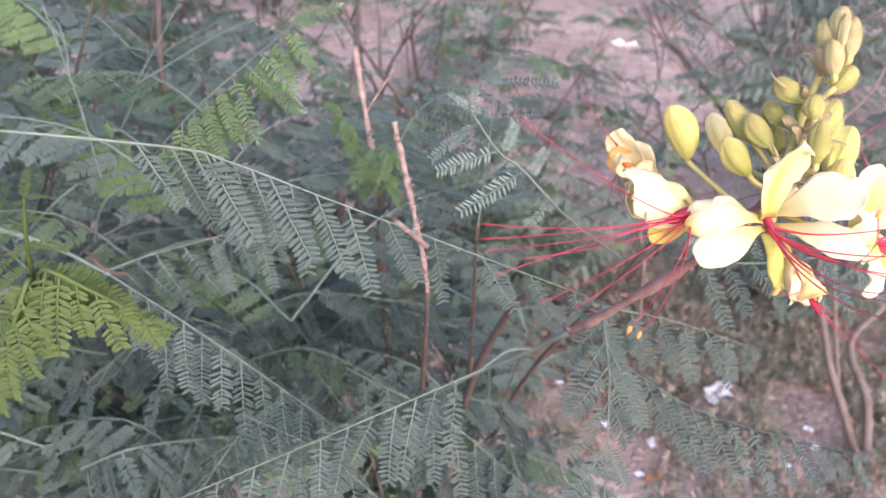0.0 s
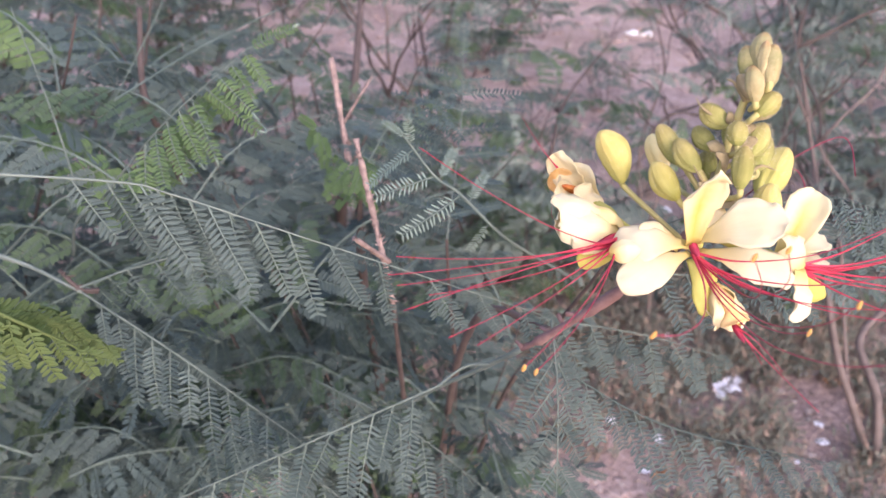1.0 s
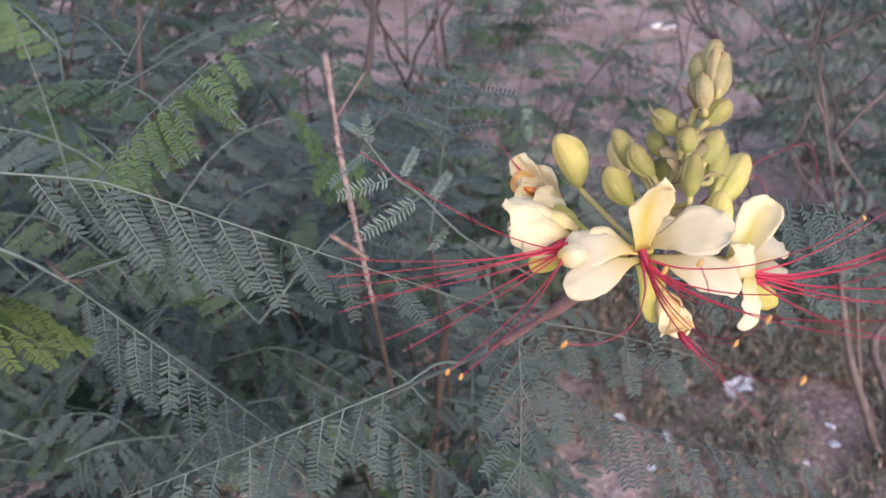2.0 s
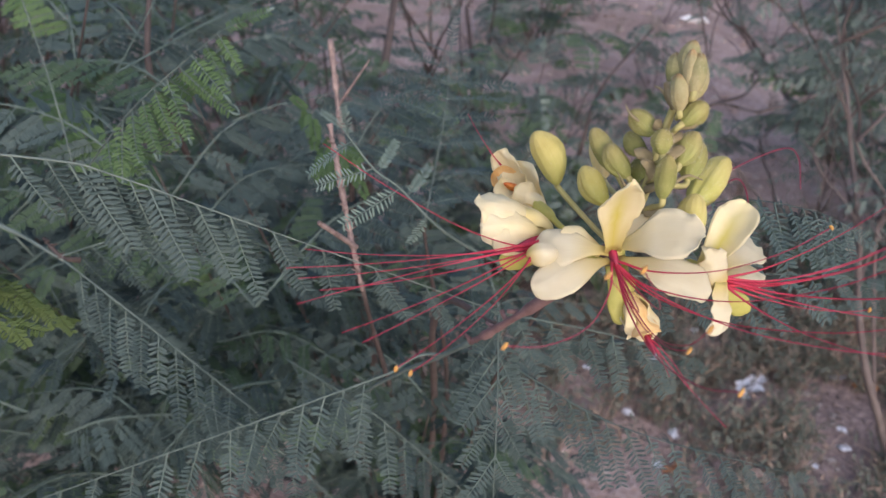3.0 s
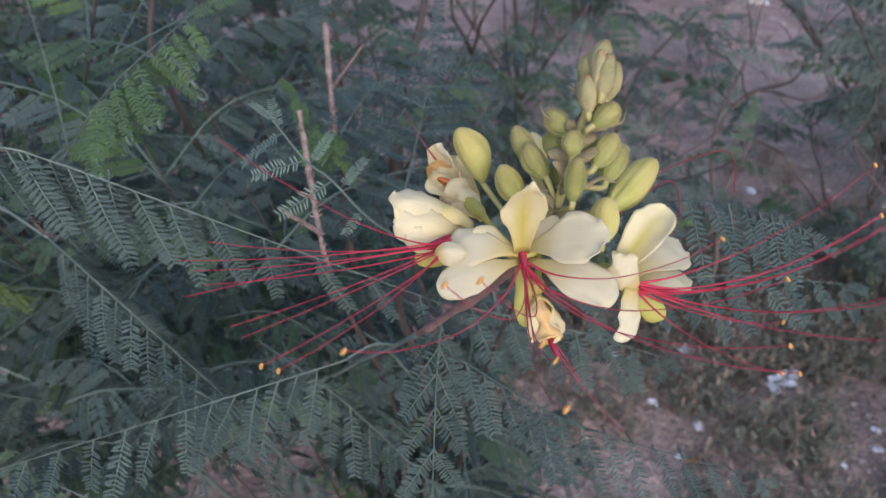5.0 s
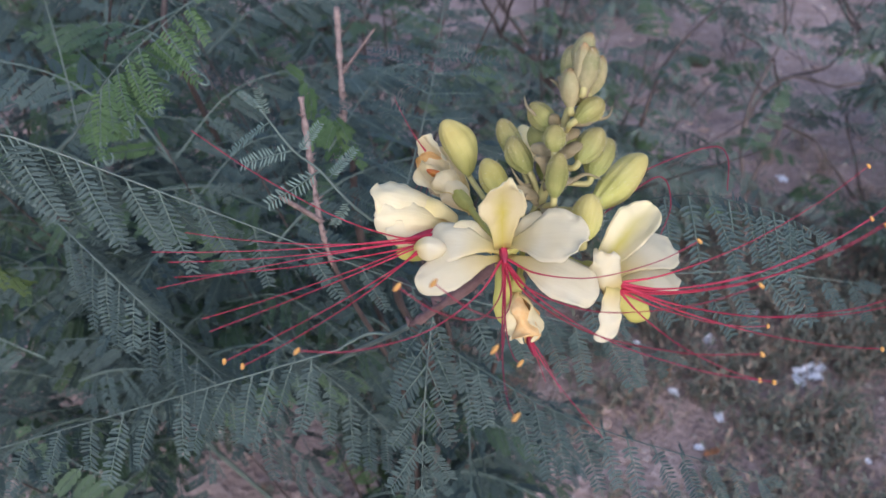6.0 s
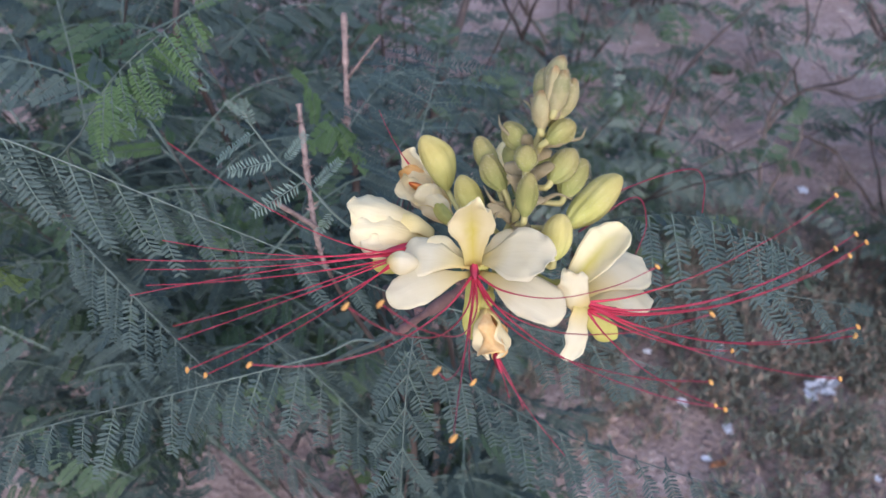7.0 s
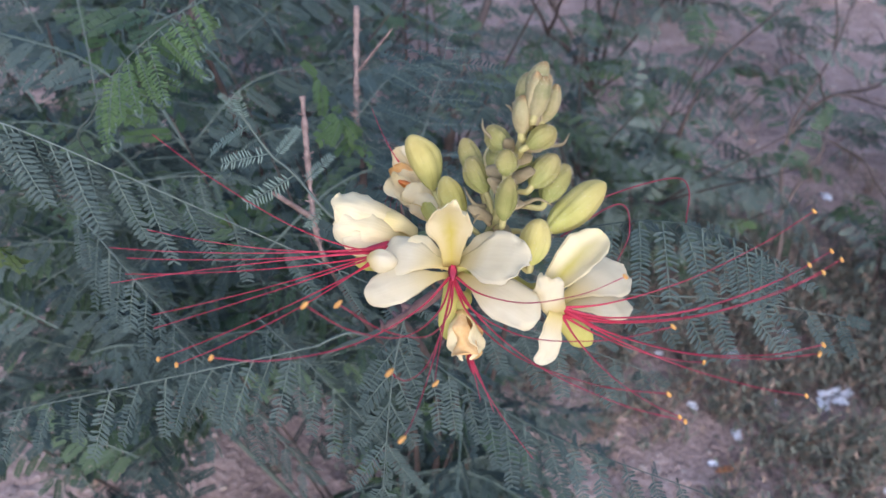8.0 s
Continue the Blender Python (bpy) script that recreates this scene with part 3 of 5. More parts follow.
def stick(shrub, name, points, r0, r1, mat, label="", knob=0.15, seed=3, thorns=0):
    rng = random.Random(seed)
    inv = shrub.matrix_basis.inverted()
    sh = Shape()
    tube(sh, [inv @ p for p in spline(points, 40)], r0, r1, 8, 0, knob, rng)
    if thorns:
        pts = [inv @ p for p in spline(points, 40)]
        for i in range(thorns):
            k = rng.randint(1, 39)
            w = Vector((rng.uniform(-1, 1), rng.uniform(-1, 1), rng.uniform(0, 0.6))).normalized()
            tube(sh, [pts[k], pts[k] + w * rng.uniform(1.8, 3.6) * max(r0, r1)], 0.7 * max(r0, r1), 0.12 * r1, 5)
    return part(name, sh.mesh(name, (mat,)), shrub, label)


rng = random.Random(29)
for feather in list(curly.children):
    if rng.random() < 0.6:
        reach = max(v.co.x for v in feather.data.vertices)
        hook = [Vector((reach * 0.93 + 0.0035 * math.sin(a) * 1.2, 0.0, -0.12 * reach - 0.0035 * (1 - math.cos(a)))) for a in (0, 0.6, 1.2, 1.8, 2.5, 3.3, 4.1)]
        sh = Shape()
        tube(sh, [feather.matrix_basis @ p for p in hook], 0.0009, 0.0005, 6)
        part("curled_tip", sh.mesh("curled_tip", (PALE_LEAF,)), curly, "pale rolled-up feather tip")

# silvery side shoot: a straight rib with short feathers to one side and two at its end
def side_shoot(shrub, rib, feathers, label):
    inv = shrub.matrix_basis.inverted()
    sh = Shape()
    tube(sh, [inv @ p for p in spline(rib, 24)], 0.00065, 0.0004, 6, 0, 0.08, random.Random(6))
    ob = part("leaf", sh.mesh("leaf", (RACHIS,)), shrub, label)
    for k, (p, tip, size, face) in enumerate(feathers):
        p, way = Vector(p), Vector(tip) - Vector(p)
        me = PALE_SET[k % len(PALE_SET)]
        part("pinna", me, ob, "", inv @ turned(p, way, face) @ Matrix.Scale(way.length / 0.027 * size, 4))


side_shoot(front, [(0.09, 0.305, 0.87), (0.0579, 0.284, 0.9008), (0.0387, 0.284, 0.9195), (0.0282, 0.284, 0.9271), (0.0161, 0.284, 0.9432)], (
    ((0.0185, 0.284, 0.940), (0.0178, 0.280, 0.9545), 1.0, (0.3, -0.8, 0.6)),
    ((0.0165, 0.284, 0.9428), (0.0082, 0.284, 0.9503), 1.0, (-0.2, -0.5, 0.9)),
    ((0.0198, 0.284, 0.938), (0.0005, 0.280, 0.9242), 0.95, (0.1, -0.25, 1.0)),
    ((0.0282, 0.284, 0.9271), (0.005, 0.282, 0.9185), 0.95, (0.1, -0.8, 0.6)),
    ((0.0387, 0.284, 0.9195), (0.0173, 0.280, 0.902), 0.95, (0.3, -0.8, 0.5)),
    ((0.0506, 0.284, 0.9074), (0.0417, 0.282, 0.8914), 0.95, (0.6, -0.8, 0.3)),
    ((0.0300, 0.285, 0.9255), (0.0385, 0.298, 0.938), 0.8, (0.1, -0.8, 0.6)),
    ((0.0420, 0.285, 0.9160), (0.0510, 0.300, 0.927), 0.8, (0.1, -0.8, 0.6))), "silvery young side shoot")

stick(front, "branch", [(0.0585, 0.3151, 0.8113), (0.046, 0.316, 0.808), (0.033, 0.3075, 0.8025)], 0.0009, 0.00055, RACHIS)
stick(front, "branch", [(0.006, 0.378, 0.80), (0.002, 0.376, 0.825), (-0.005, 0.386, 0.85), (-0.017, 0.407, 0.889)], 0.0012, 0.0014, BARK, "reddish brown broken-off thorny twig", 0.5, 3, 34)
stick(front, "branch", [(0.02, 0.60, -0.02), (0.01, 0.57, 0.45), (0.006, 0.378, 0.802)], 0.004, 0.0013, DARK_BARK)
stick(front, "branch", [(0.004, 0.372, 0.833), (-0.013, 0.358, 0.855)], 0.0015, 0.0012, BARK, "", 0.2)
stick(front, "branch", [(-0.03, 0.53, 0.79), (-0.037, 0.536, 0.81), (-0.055, 0.582, 0.878)], 0.0020, 0.0018, BARK, "", 0.5, 4, 34)
stick(front, "branch", [(0.02, 0.62, -0.02), (-0.01, 0.62, 0.4), (-0.028, 0.54, 0.70), (-0.03, 0.53, 0.792)], 0.005, 0.0024, DARK_BARK, "", 0.25)
stick(front, "branch", [(-0.044, 0.555, 0.838), (-0.034, 0.565, 0.853), (-0.024, 0.575, 0.868)], 0.0013, 0.0006, BARK, "", 0.2)
stick(front, "branch", [(0.02, 0.62, -0.02), (-0.17, 0.72, 0.45), (-0.19, 0.60, 0.78), (-0.198, 0.581, 0.841), (-0.212, 0.634, 0.895)], 0.003, 0.0022, DARK_BARK, "", 0.2)
stick(front, "branch", [(-0.16, 0.40, 0.849), (-0.185, 0.415, 0.825), (-0.21, 0.45, 0.78)], 0.0006, 0.0008, RACHIS)
stick(front, "branch", [(-0.203, 0.46, 0.82), (-0.219, 0.481, 0.866), (-0.246, 0.511, 0.925)], 0.0006, 0.0004, RACHIS)
stick(front, "branch", [(-0.201, 0.533, 0.857), (-0.173, 0.562, 0.909), (-0.165, 0.57, 0.93)], 0.0005, 0.0004, RIB)
stick(front, "branch", [(-0.201, 0.533, 0.857), (-0.158, 0.622, 0.873), (-0.105, 0.715, 0.885)], 0.0008, 0.0005, RIB)
stick(front, "branch", [(-0.17, 0.376, 0.802), (-0.2063, 0.385, 0.8146), (-0.2448, 0.385, 0.8241), (-0.33, 0.42, 0.80), (-0.40, 0.55, 0.60), (0.02, 0.62, -0.02)], 0.0008, 0.003, RACHIS)
leaf_part(front, [(-0.172, 0.378, 0.804), (-0.155, 0.40, 0.802), (-0.114, 0.41, 0.812), (-0.085, 0.415, 0.817)], BLUE_SET, 8, 0.95, 81, 0.95, face=(0, -1, 0.3))
stick(front, "branch", [(-0.165, 0.384, 0.798), (-0.172, 0.378, 0.803), (-0.184, 0.383, 0.812)], 0.0016, 0.0009, DARK_BARK, "short brown knot where the leaves part", 0.4, 8, 6)
stick(front, "branch", [(0.02, 0.61, -0.02), (0.04, 0.55, 0.5), (0.05, 0.36, 0.80), (0.083, 0.30, 0.845)], 0.004, 0.0012, DARK_BARK)
stick(front, "branch", [(0.02, 0.61, -0.02), (0.05, 0.58, 0.5), (0.035, 0.43, 0.815)], 0.004, 0.0009, DARK_BARK)
stick(front, "branch", [(0.02, 0.61, -0.02), (0.08, 0.58, 0.5), (0.125, 0.36, 0.86)], 0.004, 0.0009, DARK_BARK)

def open_gap(p, tip):
    """A gap low in the shrubs, through which the earth shows."""
    for q in (p, tip):
        s = (1.09 - q.z) / 1.09
        if s > 0.38 and math.hypot(q.x - 0.168 + 0.46 * s, q.y - 0.03 - 0.78 * s) < 0.055 + 0.07 * s:
            return False
    return True


grow(front, [((-0.15, 0.60, 0.64), (0.30, 0.18, 0.20)), ((-0.05, 0.52, 0.56), (0.16, 0.14, 0.18)), ((-0.3, 0.55, 0.72), (0.22, 0.16, 0.18)), ((-0.38, 0.50, 0.55), (0.14, 0.10, 0.14))], 52, 10, 5, MIX_NEAR, (DARK_BARK,), 0.0022, 1.0, 0.46, keep=open_gap)


def fork(shrub, p, way, length, r, depth, rng, wood, meshes, leafy=0.5, scale=1.0):
    """A crooked limb that splits again and again; its last twigs carry a few leaves."""
    inv = shrub.matrix_basis.inverted()
    pts, d = [Vector(p)], Vector(way).normalized()
    for _ in range(4):
        d = (d + Vector((rng.uniform(-1, 1), rng.uniform(-1, 1), rng.uniform(-0.6, 0.8))) * 0.3).normalized()
        pts.append(pts[-1] + d * length / 4)
    if min(q.z for q in pts[1:]) < 0.02:
        return
    sh = Shape()
    tube(sh, [inv @ q for q in spline(pts, 12)], r, r * 0.6, 6, 0, 0.15, rng)
    part("branch", sh.mesh("branch", (rng.choice(wood),)), shrub)
    if depth:
        for k in range(rng.choice((2, 2, 3))):
            side = Vector((rng.uniform(-1, 1), rng.uniform(-1, 1), rng.uniform(-0.3, 0.9)))
            fork(shrub, pts[-1 - (k > 1)], d + side * 0.9, length * rng.uniform(0.6, 0.9), r * 0.6, depth - 1, rng, wood, meshes, leafy, scale)
    if depth < 2:
        for q in pts[1:]:
            if rng.random() < leafy:
                a = rng.uniform(0, 6.28)
                m = turned(q, Vector((math.cos(a), math.sin(a), rng.uniform(-0.1, 0.5))), Vector((0, 0, 1))) @ Matrix.Scale(scale * rng.uniform(0.6, 1.0), 4)
                part("leaf", rng.choice(meshes), shrub, "", inv @ m)


left = shrub_at(-0.55, 0.95, LEAFY)
grow(left, [((-0.5, 0.85, 0.62), (0.45, 0.28, 0.3))], 40, 10, 6, MIX_NEAR, (DARK_BARK,), 0.004, keep=open_gap)
# fresh yellow-green shoot close to the camera's start, its soft feathers still drooping
NEW_SET = [pinna_mesh("pinna", (NEW_LEAF, NEW_LEAF), 0.017 + 0.0015 * i, 11, 0.0038, 0.0014, 500 + i, droop=0.5) for i in range(5)]
fresh = "soft yellow-green new leaf, still unfolding"
leaf_part(left, [(-0.128, 0.226, 0.893), (-0.117, 0.214, 0.908), (-0.1046, 0.212, 0.9034), (-0.0895, 0.216, 0.8905)], NEW_SET, 8, 0.7, 71, 0.95, 0.0010, face=(0.1, -0.9, 0.5), label=fresh, stem=NEW_LEAF)
leaf_part(left, [(-0.128, 0.226, 0.893), (-0.121, 0.210, 0.906), (-0.1264, 0.205, 0.8913), (-0.1362, 0.207, 0.868)], NEW_SET, 8, 0.7, 72, 0.95, 0.0010, face=(0.1, -0.9, 0.5), label=fresh, stem=NEW_LEAF)
leaf_part(left, [(-0.128, 0.226, 0.893), (-0.121, 0.214, 0.915), (-0.1175, 0.212, 0.934)], NEW_SET, 5, 0.35, 73, 0.5, 0.0010, face=(0.1, -0.9, 0.5), label=fresh, stem=NEW_LEAF)
leaf_part(left, [(-0.128, 0.226, 0.893), (-0.120, 0.255, 0.878), (-0.107, 0.2685, 0.8506)], NEW_SET, 7, 0.7, 74, 0.85, 0.0010, face=(0.1, -0.9, 0.5), label=fresh, stem=NEW_LEAF)
stick(left, "branch", [(-0.55, 0.95, -0.02), (-0.60, 0.60, 0.45), (-0.36, 0.33, 0.76), (-0.19, 0.24, 0.87), (-0.128, 0.226, 0.893)], 0.005, 0.0012, RACHIS)
behind = shrub_at(-0.22, 1.40, "dark green feathery shrub with dark stems in bare earth")
grow(behind, [((-0.25, 1.3, 0.48), (0.42, 0.3, 0.32))], 26, 7, 7, MIX_DARK, (DARK_BARK,), 0.005, 1.0)
stick(behind, "branch", [(-0.2, 1.4, -0.02), (-0.14, 1.2, 0.4), (-0.13, 1.21, 0.545), (-0.126, 1.333, 0.62), (-0.135, 1.53, 0.72)], 0.01, 0.005, DARK_BARK, "dark upright stem", 0.2)
far_left = shrub_at(-1.25, 1.9, "dark green feathery shrub with dark stems in bare earth")
grow(far_left, [((-1.1, 1.8, 0.55), (0.6, 0.4, 0.4))], 34, 9, 8, MIX_GREEN, (DARK_BARK,), 0.006, 1.15)
middle = shrub_at(0.30, 1.75, "low dark-stemmed shrub with sparse green leaves on bare earth")
rng = random.Random(91)
stick(middle, "branch", [(0.3, 1.75, -0.02), (0.25, 1.6, 0.25), (0.244, 1.488, 0.40), (0.283, 1.63, 0.473), (0.395, 1.796, 0.557)], 0.006, 0.0022, DARK_BARK, "", 0.2)
leaf_part(middle, [(0.04, 1.342, 0.40), (0.111, 1.427, 0.422), (0.191, 1.519, 0.421)], GREEN_SET, 9, 0.45, 41, 1.5, 0.0012, face=(0, -0.8, 0.6))
stick(middle, "branch", [(0.3, 1.75, -0.02), (0.10, 1.5, 0.22), (0.04, 1.342, 0.40)], 0.004, 0.0013, DARK_BARK)
grow(middle, [((0.24, 1.6, 0.26), (0.24, 0.25, 0.14))], 6, 4, 9, MIX_GREEN, (DARK_BARK,), 0.004, 1.0)
inner = shrub_at(0.10, 1.52, "loose feathery shrub with green leaves paled by painted haze in bare earth")
grow(inner, [((0.17, 1.42, 0.44), (0.27, 0.26, 0.19))], 22, 7, 15, ((0.45, HAZY_LEAVES), (0.75, GREEN_LEAVES), (0.93, BLUE_LEAVES), (1.0, YOUNG_LEAVES)), (DARK_BARK,), 0.0035, 1.0)
twiggy = shrub_at(0.80, 1.05, "half-bare twiggy shrub with grey bent stems and few leaves")
rng = random.Random(92)
stick(twiggy, "branch", [(0.852, 1.098, -0.02), (0.7917, 1.13, 0.1029), (0.7527, 1.155, 0.1859), (0.7186, 1.19, 0.296), (0.702, 1.235, 0.40), (0.665, 1.33, 0.56), (0.63, 1.42, 0.74)], 0.0085, 0.0022, GREY_BARK, "grey bent stem", 0.15)
stick(twiggy, "branch", [(0.85, 1.08, -0.02), (0.83, 1.123, 0.12), (0.816, 1.209, 0.187), (0.909, 1.288, 0.24), (1.0, 1.35, 0.4)], 0.009, 0.004, GREY_BARK, "", 0.15)
stick(twiggy, "branch", [(0.80, 1.15, 0.09), (0.76, 1.19, 0.25), (0.717, 1.21, 0.414), (0.704, 1.19, 0.486), (0.631, 1.215, 0.578), (0.58, 1.338, 0.766)], 0.0032, 0.0013, GREY_BARK, "", 0.15)
for p in ((0.7186, 1.19, 0.296), (0.702, 1.235, 0.40), (0.665, 1.33, 0.56), (0.909, 1.288, 0.24), (1.0, 1.35, 0.4), (0.717, 1.187, 0.414), (0.631, 1.203, 0.578), (0.60, 1.30, 0.70)):
    for _ in range(2):
        fork(twiggy, p, (rng.uniform(-0.6, 1.0), rng.uniform(-0.2, 1.0), rng.uniform(0.1, 0.9)), rng.uniform(0.14, 0.27), 0.0028, 2, rng, (GREY_BARK, DARK_BARK), HAZY_LEAVES, 0.34, 0.85)
bent = shrub_at(0.50, 1.50, "half-bare twiggy shrub with grey bent stems and few leaves")
stick(bent, "branch", [(0.505, 1.476, -0.02), (0.49, 1.5, 0.173), (0.453, 1.594, 0.346), (0.507, 1.625, 0.453), (0.6, 1.592, 0.462)], 0.005, 0.0026, GREY_BARK, "grey bent stem", 0.4)
for p in ((0.453, 1.594, 0.346), (0.507, 1.625, 0.453), (0.6, 1.592, 0.462), (0.48, 1.53, 0.24)):
    for _ in range(1):
        fork(bent, p, (rng.uniform(-0.5, 1.0), rng.uniform(-0.2, 1.0), rng.uniform(0.0, 0.8)), rng.uniform(0.14, 0.24), 0.004, 2, rng, (GREY_BARK, DARK_BARK), HAZY_LEAVES, 0.2, 0.85)
brush = shrub_at(0.92, 1.95, "low half-dry brush with brown twigs and leaves in haze-paled grey-green")
rng = random.Random(97)
for _ in range(4):
    fork(brush, (0.92 + rng.uniform(-0.06, 0.06), 1.95 + rng.uniform(-0.06, 0.06), -0.01), (rng.uniform(-1.2, 0.8), rng.uniform(-0.8, 0.8), 0.9), rng.uniform(0.16, 0.28), 0.0045, 3, rng, (DARK_BARK, GREY_BARK), HAZY_LEAVES, 0.3, 0.9)
far_right = shrub_at(1.25, 1.85, LEAFY)
grow(far_right, [((1.1, 1.75, 0.2), (0.5, 0.3, 0.16)), ((1.35, 1.85, 0.4), (0.3, 0.3, 0.2))], 26, 7, 11, MIX_HAZY, (GREY_BARK, DARK_BARK), 0.005, 1.0)
for i, (x, y, h, wide, n) in enumerate(((-0.75, 2.5, 0.5, 0.45, 20), (0.0, 2.45, 0.34, 0.3, 9), (-1.9, 2.9, 0.6, 0.6, 22), (1.15, 2.45, 0.22, 0.30, 8), (1.9, 2.8, 0.4, 0.45, 14), (0.2, 3.3, 0.25, 0.3, 7), (-0.85, 4.2, 0.6, 0.5, 14), (0.35, 4.9, 0.6, 0.6, 18), (1.75, 4.2, 0.4, 0.5, 12), (2.6, 3.7, 0.6, 0.7, 22), (-2.6, 4.6, 0.7, 0.8, 22), (-1.6, 5.6, 0.7, 0.9, 22), (1.3, 5.8, 0.7, 0.9, 22), (3.2, 5.6, 0.8, 1.0, 22), (-0.4, 6.6, 0.8, 1.0, 22))):
    s = shrub_at(x, y, "distant grey-green shrub with dark stems on bare earth")
    rng = random.Random(300 + i)
    grow(s, [((x, y, h), (wide, wide, h * 0.7))], n, 6, 30 + i, MIX_HAZY if i % 3 else MIX_GREEN, (DARK_BARK, GREY_BARK), 0.006, 1.0 + 0.12 * y, low=0.4)
    for _ in range(3):
        fork(s, (x, y, -0.01), (rng.uniform(-1, 1), rng.uniform(-1, 1), 1.2), 0.4, 0.009, 2, rng, (DARK_BARK, GREY_BARK), HAZY_LEAVES, 0.3, 1.1)

# small seedlings in the open ground
rng = random.Random(611)
for i in range(26):
    y = 1.5 + 3.2 * rng.random()
    x = 0.35 + rng.uniform(-0.5, 0.9) * (0.5 + 0.35 * y)
    if (x - 0.8) ** 2 + (y - 1.15) ** 2 < 0.03:
        continue
    s = shrub_at(x, y, "low seedling with a few feathery grey-green leaves on bare earth", "seedlings on the ground")
    grow(s, [((x, y, 0.09 + 0.02 * y), (0.12, 0.12, 0.05))], 3, 4, 700 + i, MIX_HAZY, (DARK_BARK,), 0.0025, 0.75 + 0.1 * y, low=0.3)


# ---- the flower head ----
HEAD_POSE = pose(0.116, 0.242, 0.925, 53.63, -3.20, 16.96)
head = thing("flower_head", "upright cluster of cream flowers, long red stamens and olive buds", "flower", HEAD_POSE)


def mm(*p):
    return Vector(p) * 0.001


def built(name, sh, mats, parent, label=""):
    return part(name, sh.mesh(name, mats), parent, label)


# stalk: comes from behind, bends up and runs through the buds
sh = Shape()
tube(sh, spline([mm(-30, -32.5, -112), mm(-22, -26, -86), mm(-2, -10, -42), mm(12, 6, -12)], 30), 0.0016, 0.0022, 9, 0, 0.45, random.Random(4))
low = Shape()
tube(low, spline([mm(-78, -62, -226), mm(-59.5, -49.5, -183), mm(-44, -41, -146), mm(-30, -32.5, -112)], 20), 0.0009, 0.0015, 7, 0, 0.15, random.Random(5))
built("lower_stalk", low, (RACHIS,), head, "pale grey-green lower stalk")
stalk = built("stalk", sh, (STALK,), head, "reddish brown knobbly stalk")
sh = Shape()
tube(sh, spline([mm(12, 6, -12), mm(17, 18, -3), mm(22, 36, 7), mm(26, 48, 15), mm(29, 56, 21)], 20), 0.0021, 0.0009, 8)
built("axis", sh, (PEDICEL,), head, "olive-green axis between the buds")
rng = random.Random(8)
for u in range(9):
    p = mm(-30, -32, -110).lerp(mm(0, -8, -38), u / 8)
    w = Vector((rng.uniform(-1, 1), rng.uniform(-1, 1), rng.uniform(-1, 1))).normalized()
    sh = Shape()
    tube(sh, [p, p + w * 0.0025, p + w * 0.0048], 0.0015, 0.0009, 6, 0, 0.35, rng)
    built("flower_scar", sh, (STALK,), head, "short stub of a fallen flower")


def bud(tip, base, width, foot, mat, label="", slack=0.0, run=0.0018):
    sh = Shape()
    egg(sh, mm(*base), mm(*tip), width * 0.001, nu=16, nv=42, seams=3, seam=0.055, lap=0.085, uneven=0.13, flat=0.94)
    hairs(sh, mm(*base), mm(*tip), width * 0.001, int(32 * width), random.Random(int(width * 10 + tip[0] * 7)))
    ob = built("bud", sh, (mat, HAIR), head, label)
    sh = Shape()
    b, f = mm(*base), mm(*foot)
    way = (mm(*tip) - b).normalized()
    tube(sh, spline([b + way * 0.0015, b - way * run, f.lerp(b, 0.45) + mm(0, -slack, 0), f], 12), 0.0012, 0.0009, 7)
    built("pedicel", sh, (PEDICEL,), ob)


bud((-14, 47, -19), (-5.5, 27.5, -27), 12.4, (9, 1, -16), BUD_RIPE, "large yellow-green bud about to open", 1)
bud((-2, 31, -8), (5, 16, -8), 9.5, (13, 8, -9), BUD_RIPE)
bud((5.2, 45, -12), (11, 28, -10), 8.4, (15, 14, -7), BUD)
bud((7, 37.6, -5), (13, 24.5, -4), 8.6, (16, 15, -4), BUD)
bud((17.7, 47, -41), (16.6, 29, -36), 9.5, (15, 12, -7), PETAL_YELLOW, "cream bud showing its petals", 1)
bud((13, 46.6, 5), (20, 37, 8), 8.2, (20, 31, 4), BUD)
bud((18.5, 37.5, 16), (18.2, 29, 13), 7.6, (19, 26, 3), BUD)
bud((19.4, 28.5, 16), (17.5, 14.5, 10), 7.6, (16, 12, -4), BUD)
bud((36, 37, 5), (27, 26, 6), 9.6, (20, 24, 1), BUD)
bud((41, 34.5, -3), (32, 21, 0), 9.6, (18, 20, -2), BUD)
bud((55.3, 29, -12), (33.5, 11.5, -3), 12.9, (15, 12, -7), BUD_RIPE, "large yellow-green bud about to open")
bud((30, 15.5, 10), (26.5, 0, 7), 10.8, (14, 8, -9), BUD_RIPE)
bud((15, 41, -5), (19, 31, -1), 7.4, (19, 27, 2), BUD)
bud((26, 40, 2), (22, 30, 2), 7.6, (20, 26, 1), BUD)
bud((23, 33, -12), (19, 21, -9), 8.4, (17, 15, -7), BUD)
for tip, base, w in (((30, 64, 23), (25.4, 50, 22), 7.2), ((25.4, 61.5, 19), (22.6, 49, 18), 6.2), ((22.8, 53.5, 23), (22.4, 41, 21), 6.4), ((29.6, 58.5, 27), (25.8, 45.5, 25), 6.8), ((34, 57.5, 20), (29, 45, 18), 5.6), ((31.5, 61, 19), (27, 47, 18), 5.6), ((27, 60, 27), (24.4, 46, 23), 5.0)):
    bud(tip, base, w, (25 + 0.3 * (base[0] - 25), base[1] - 0.5, base[2] - 6), BUD_TIP, "young brownish olive bud in the tight end of the cluster", 0, 0.0008)
bud((33.6, 43.6, 19), (24.5, 38, 17), 8.0, (22, 35, 7), BUD)
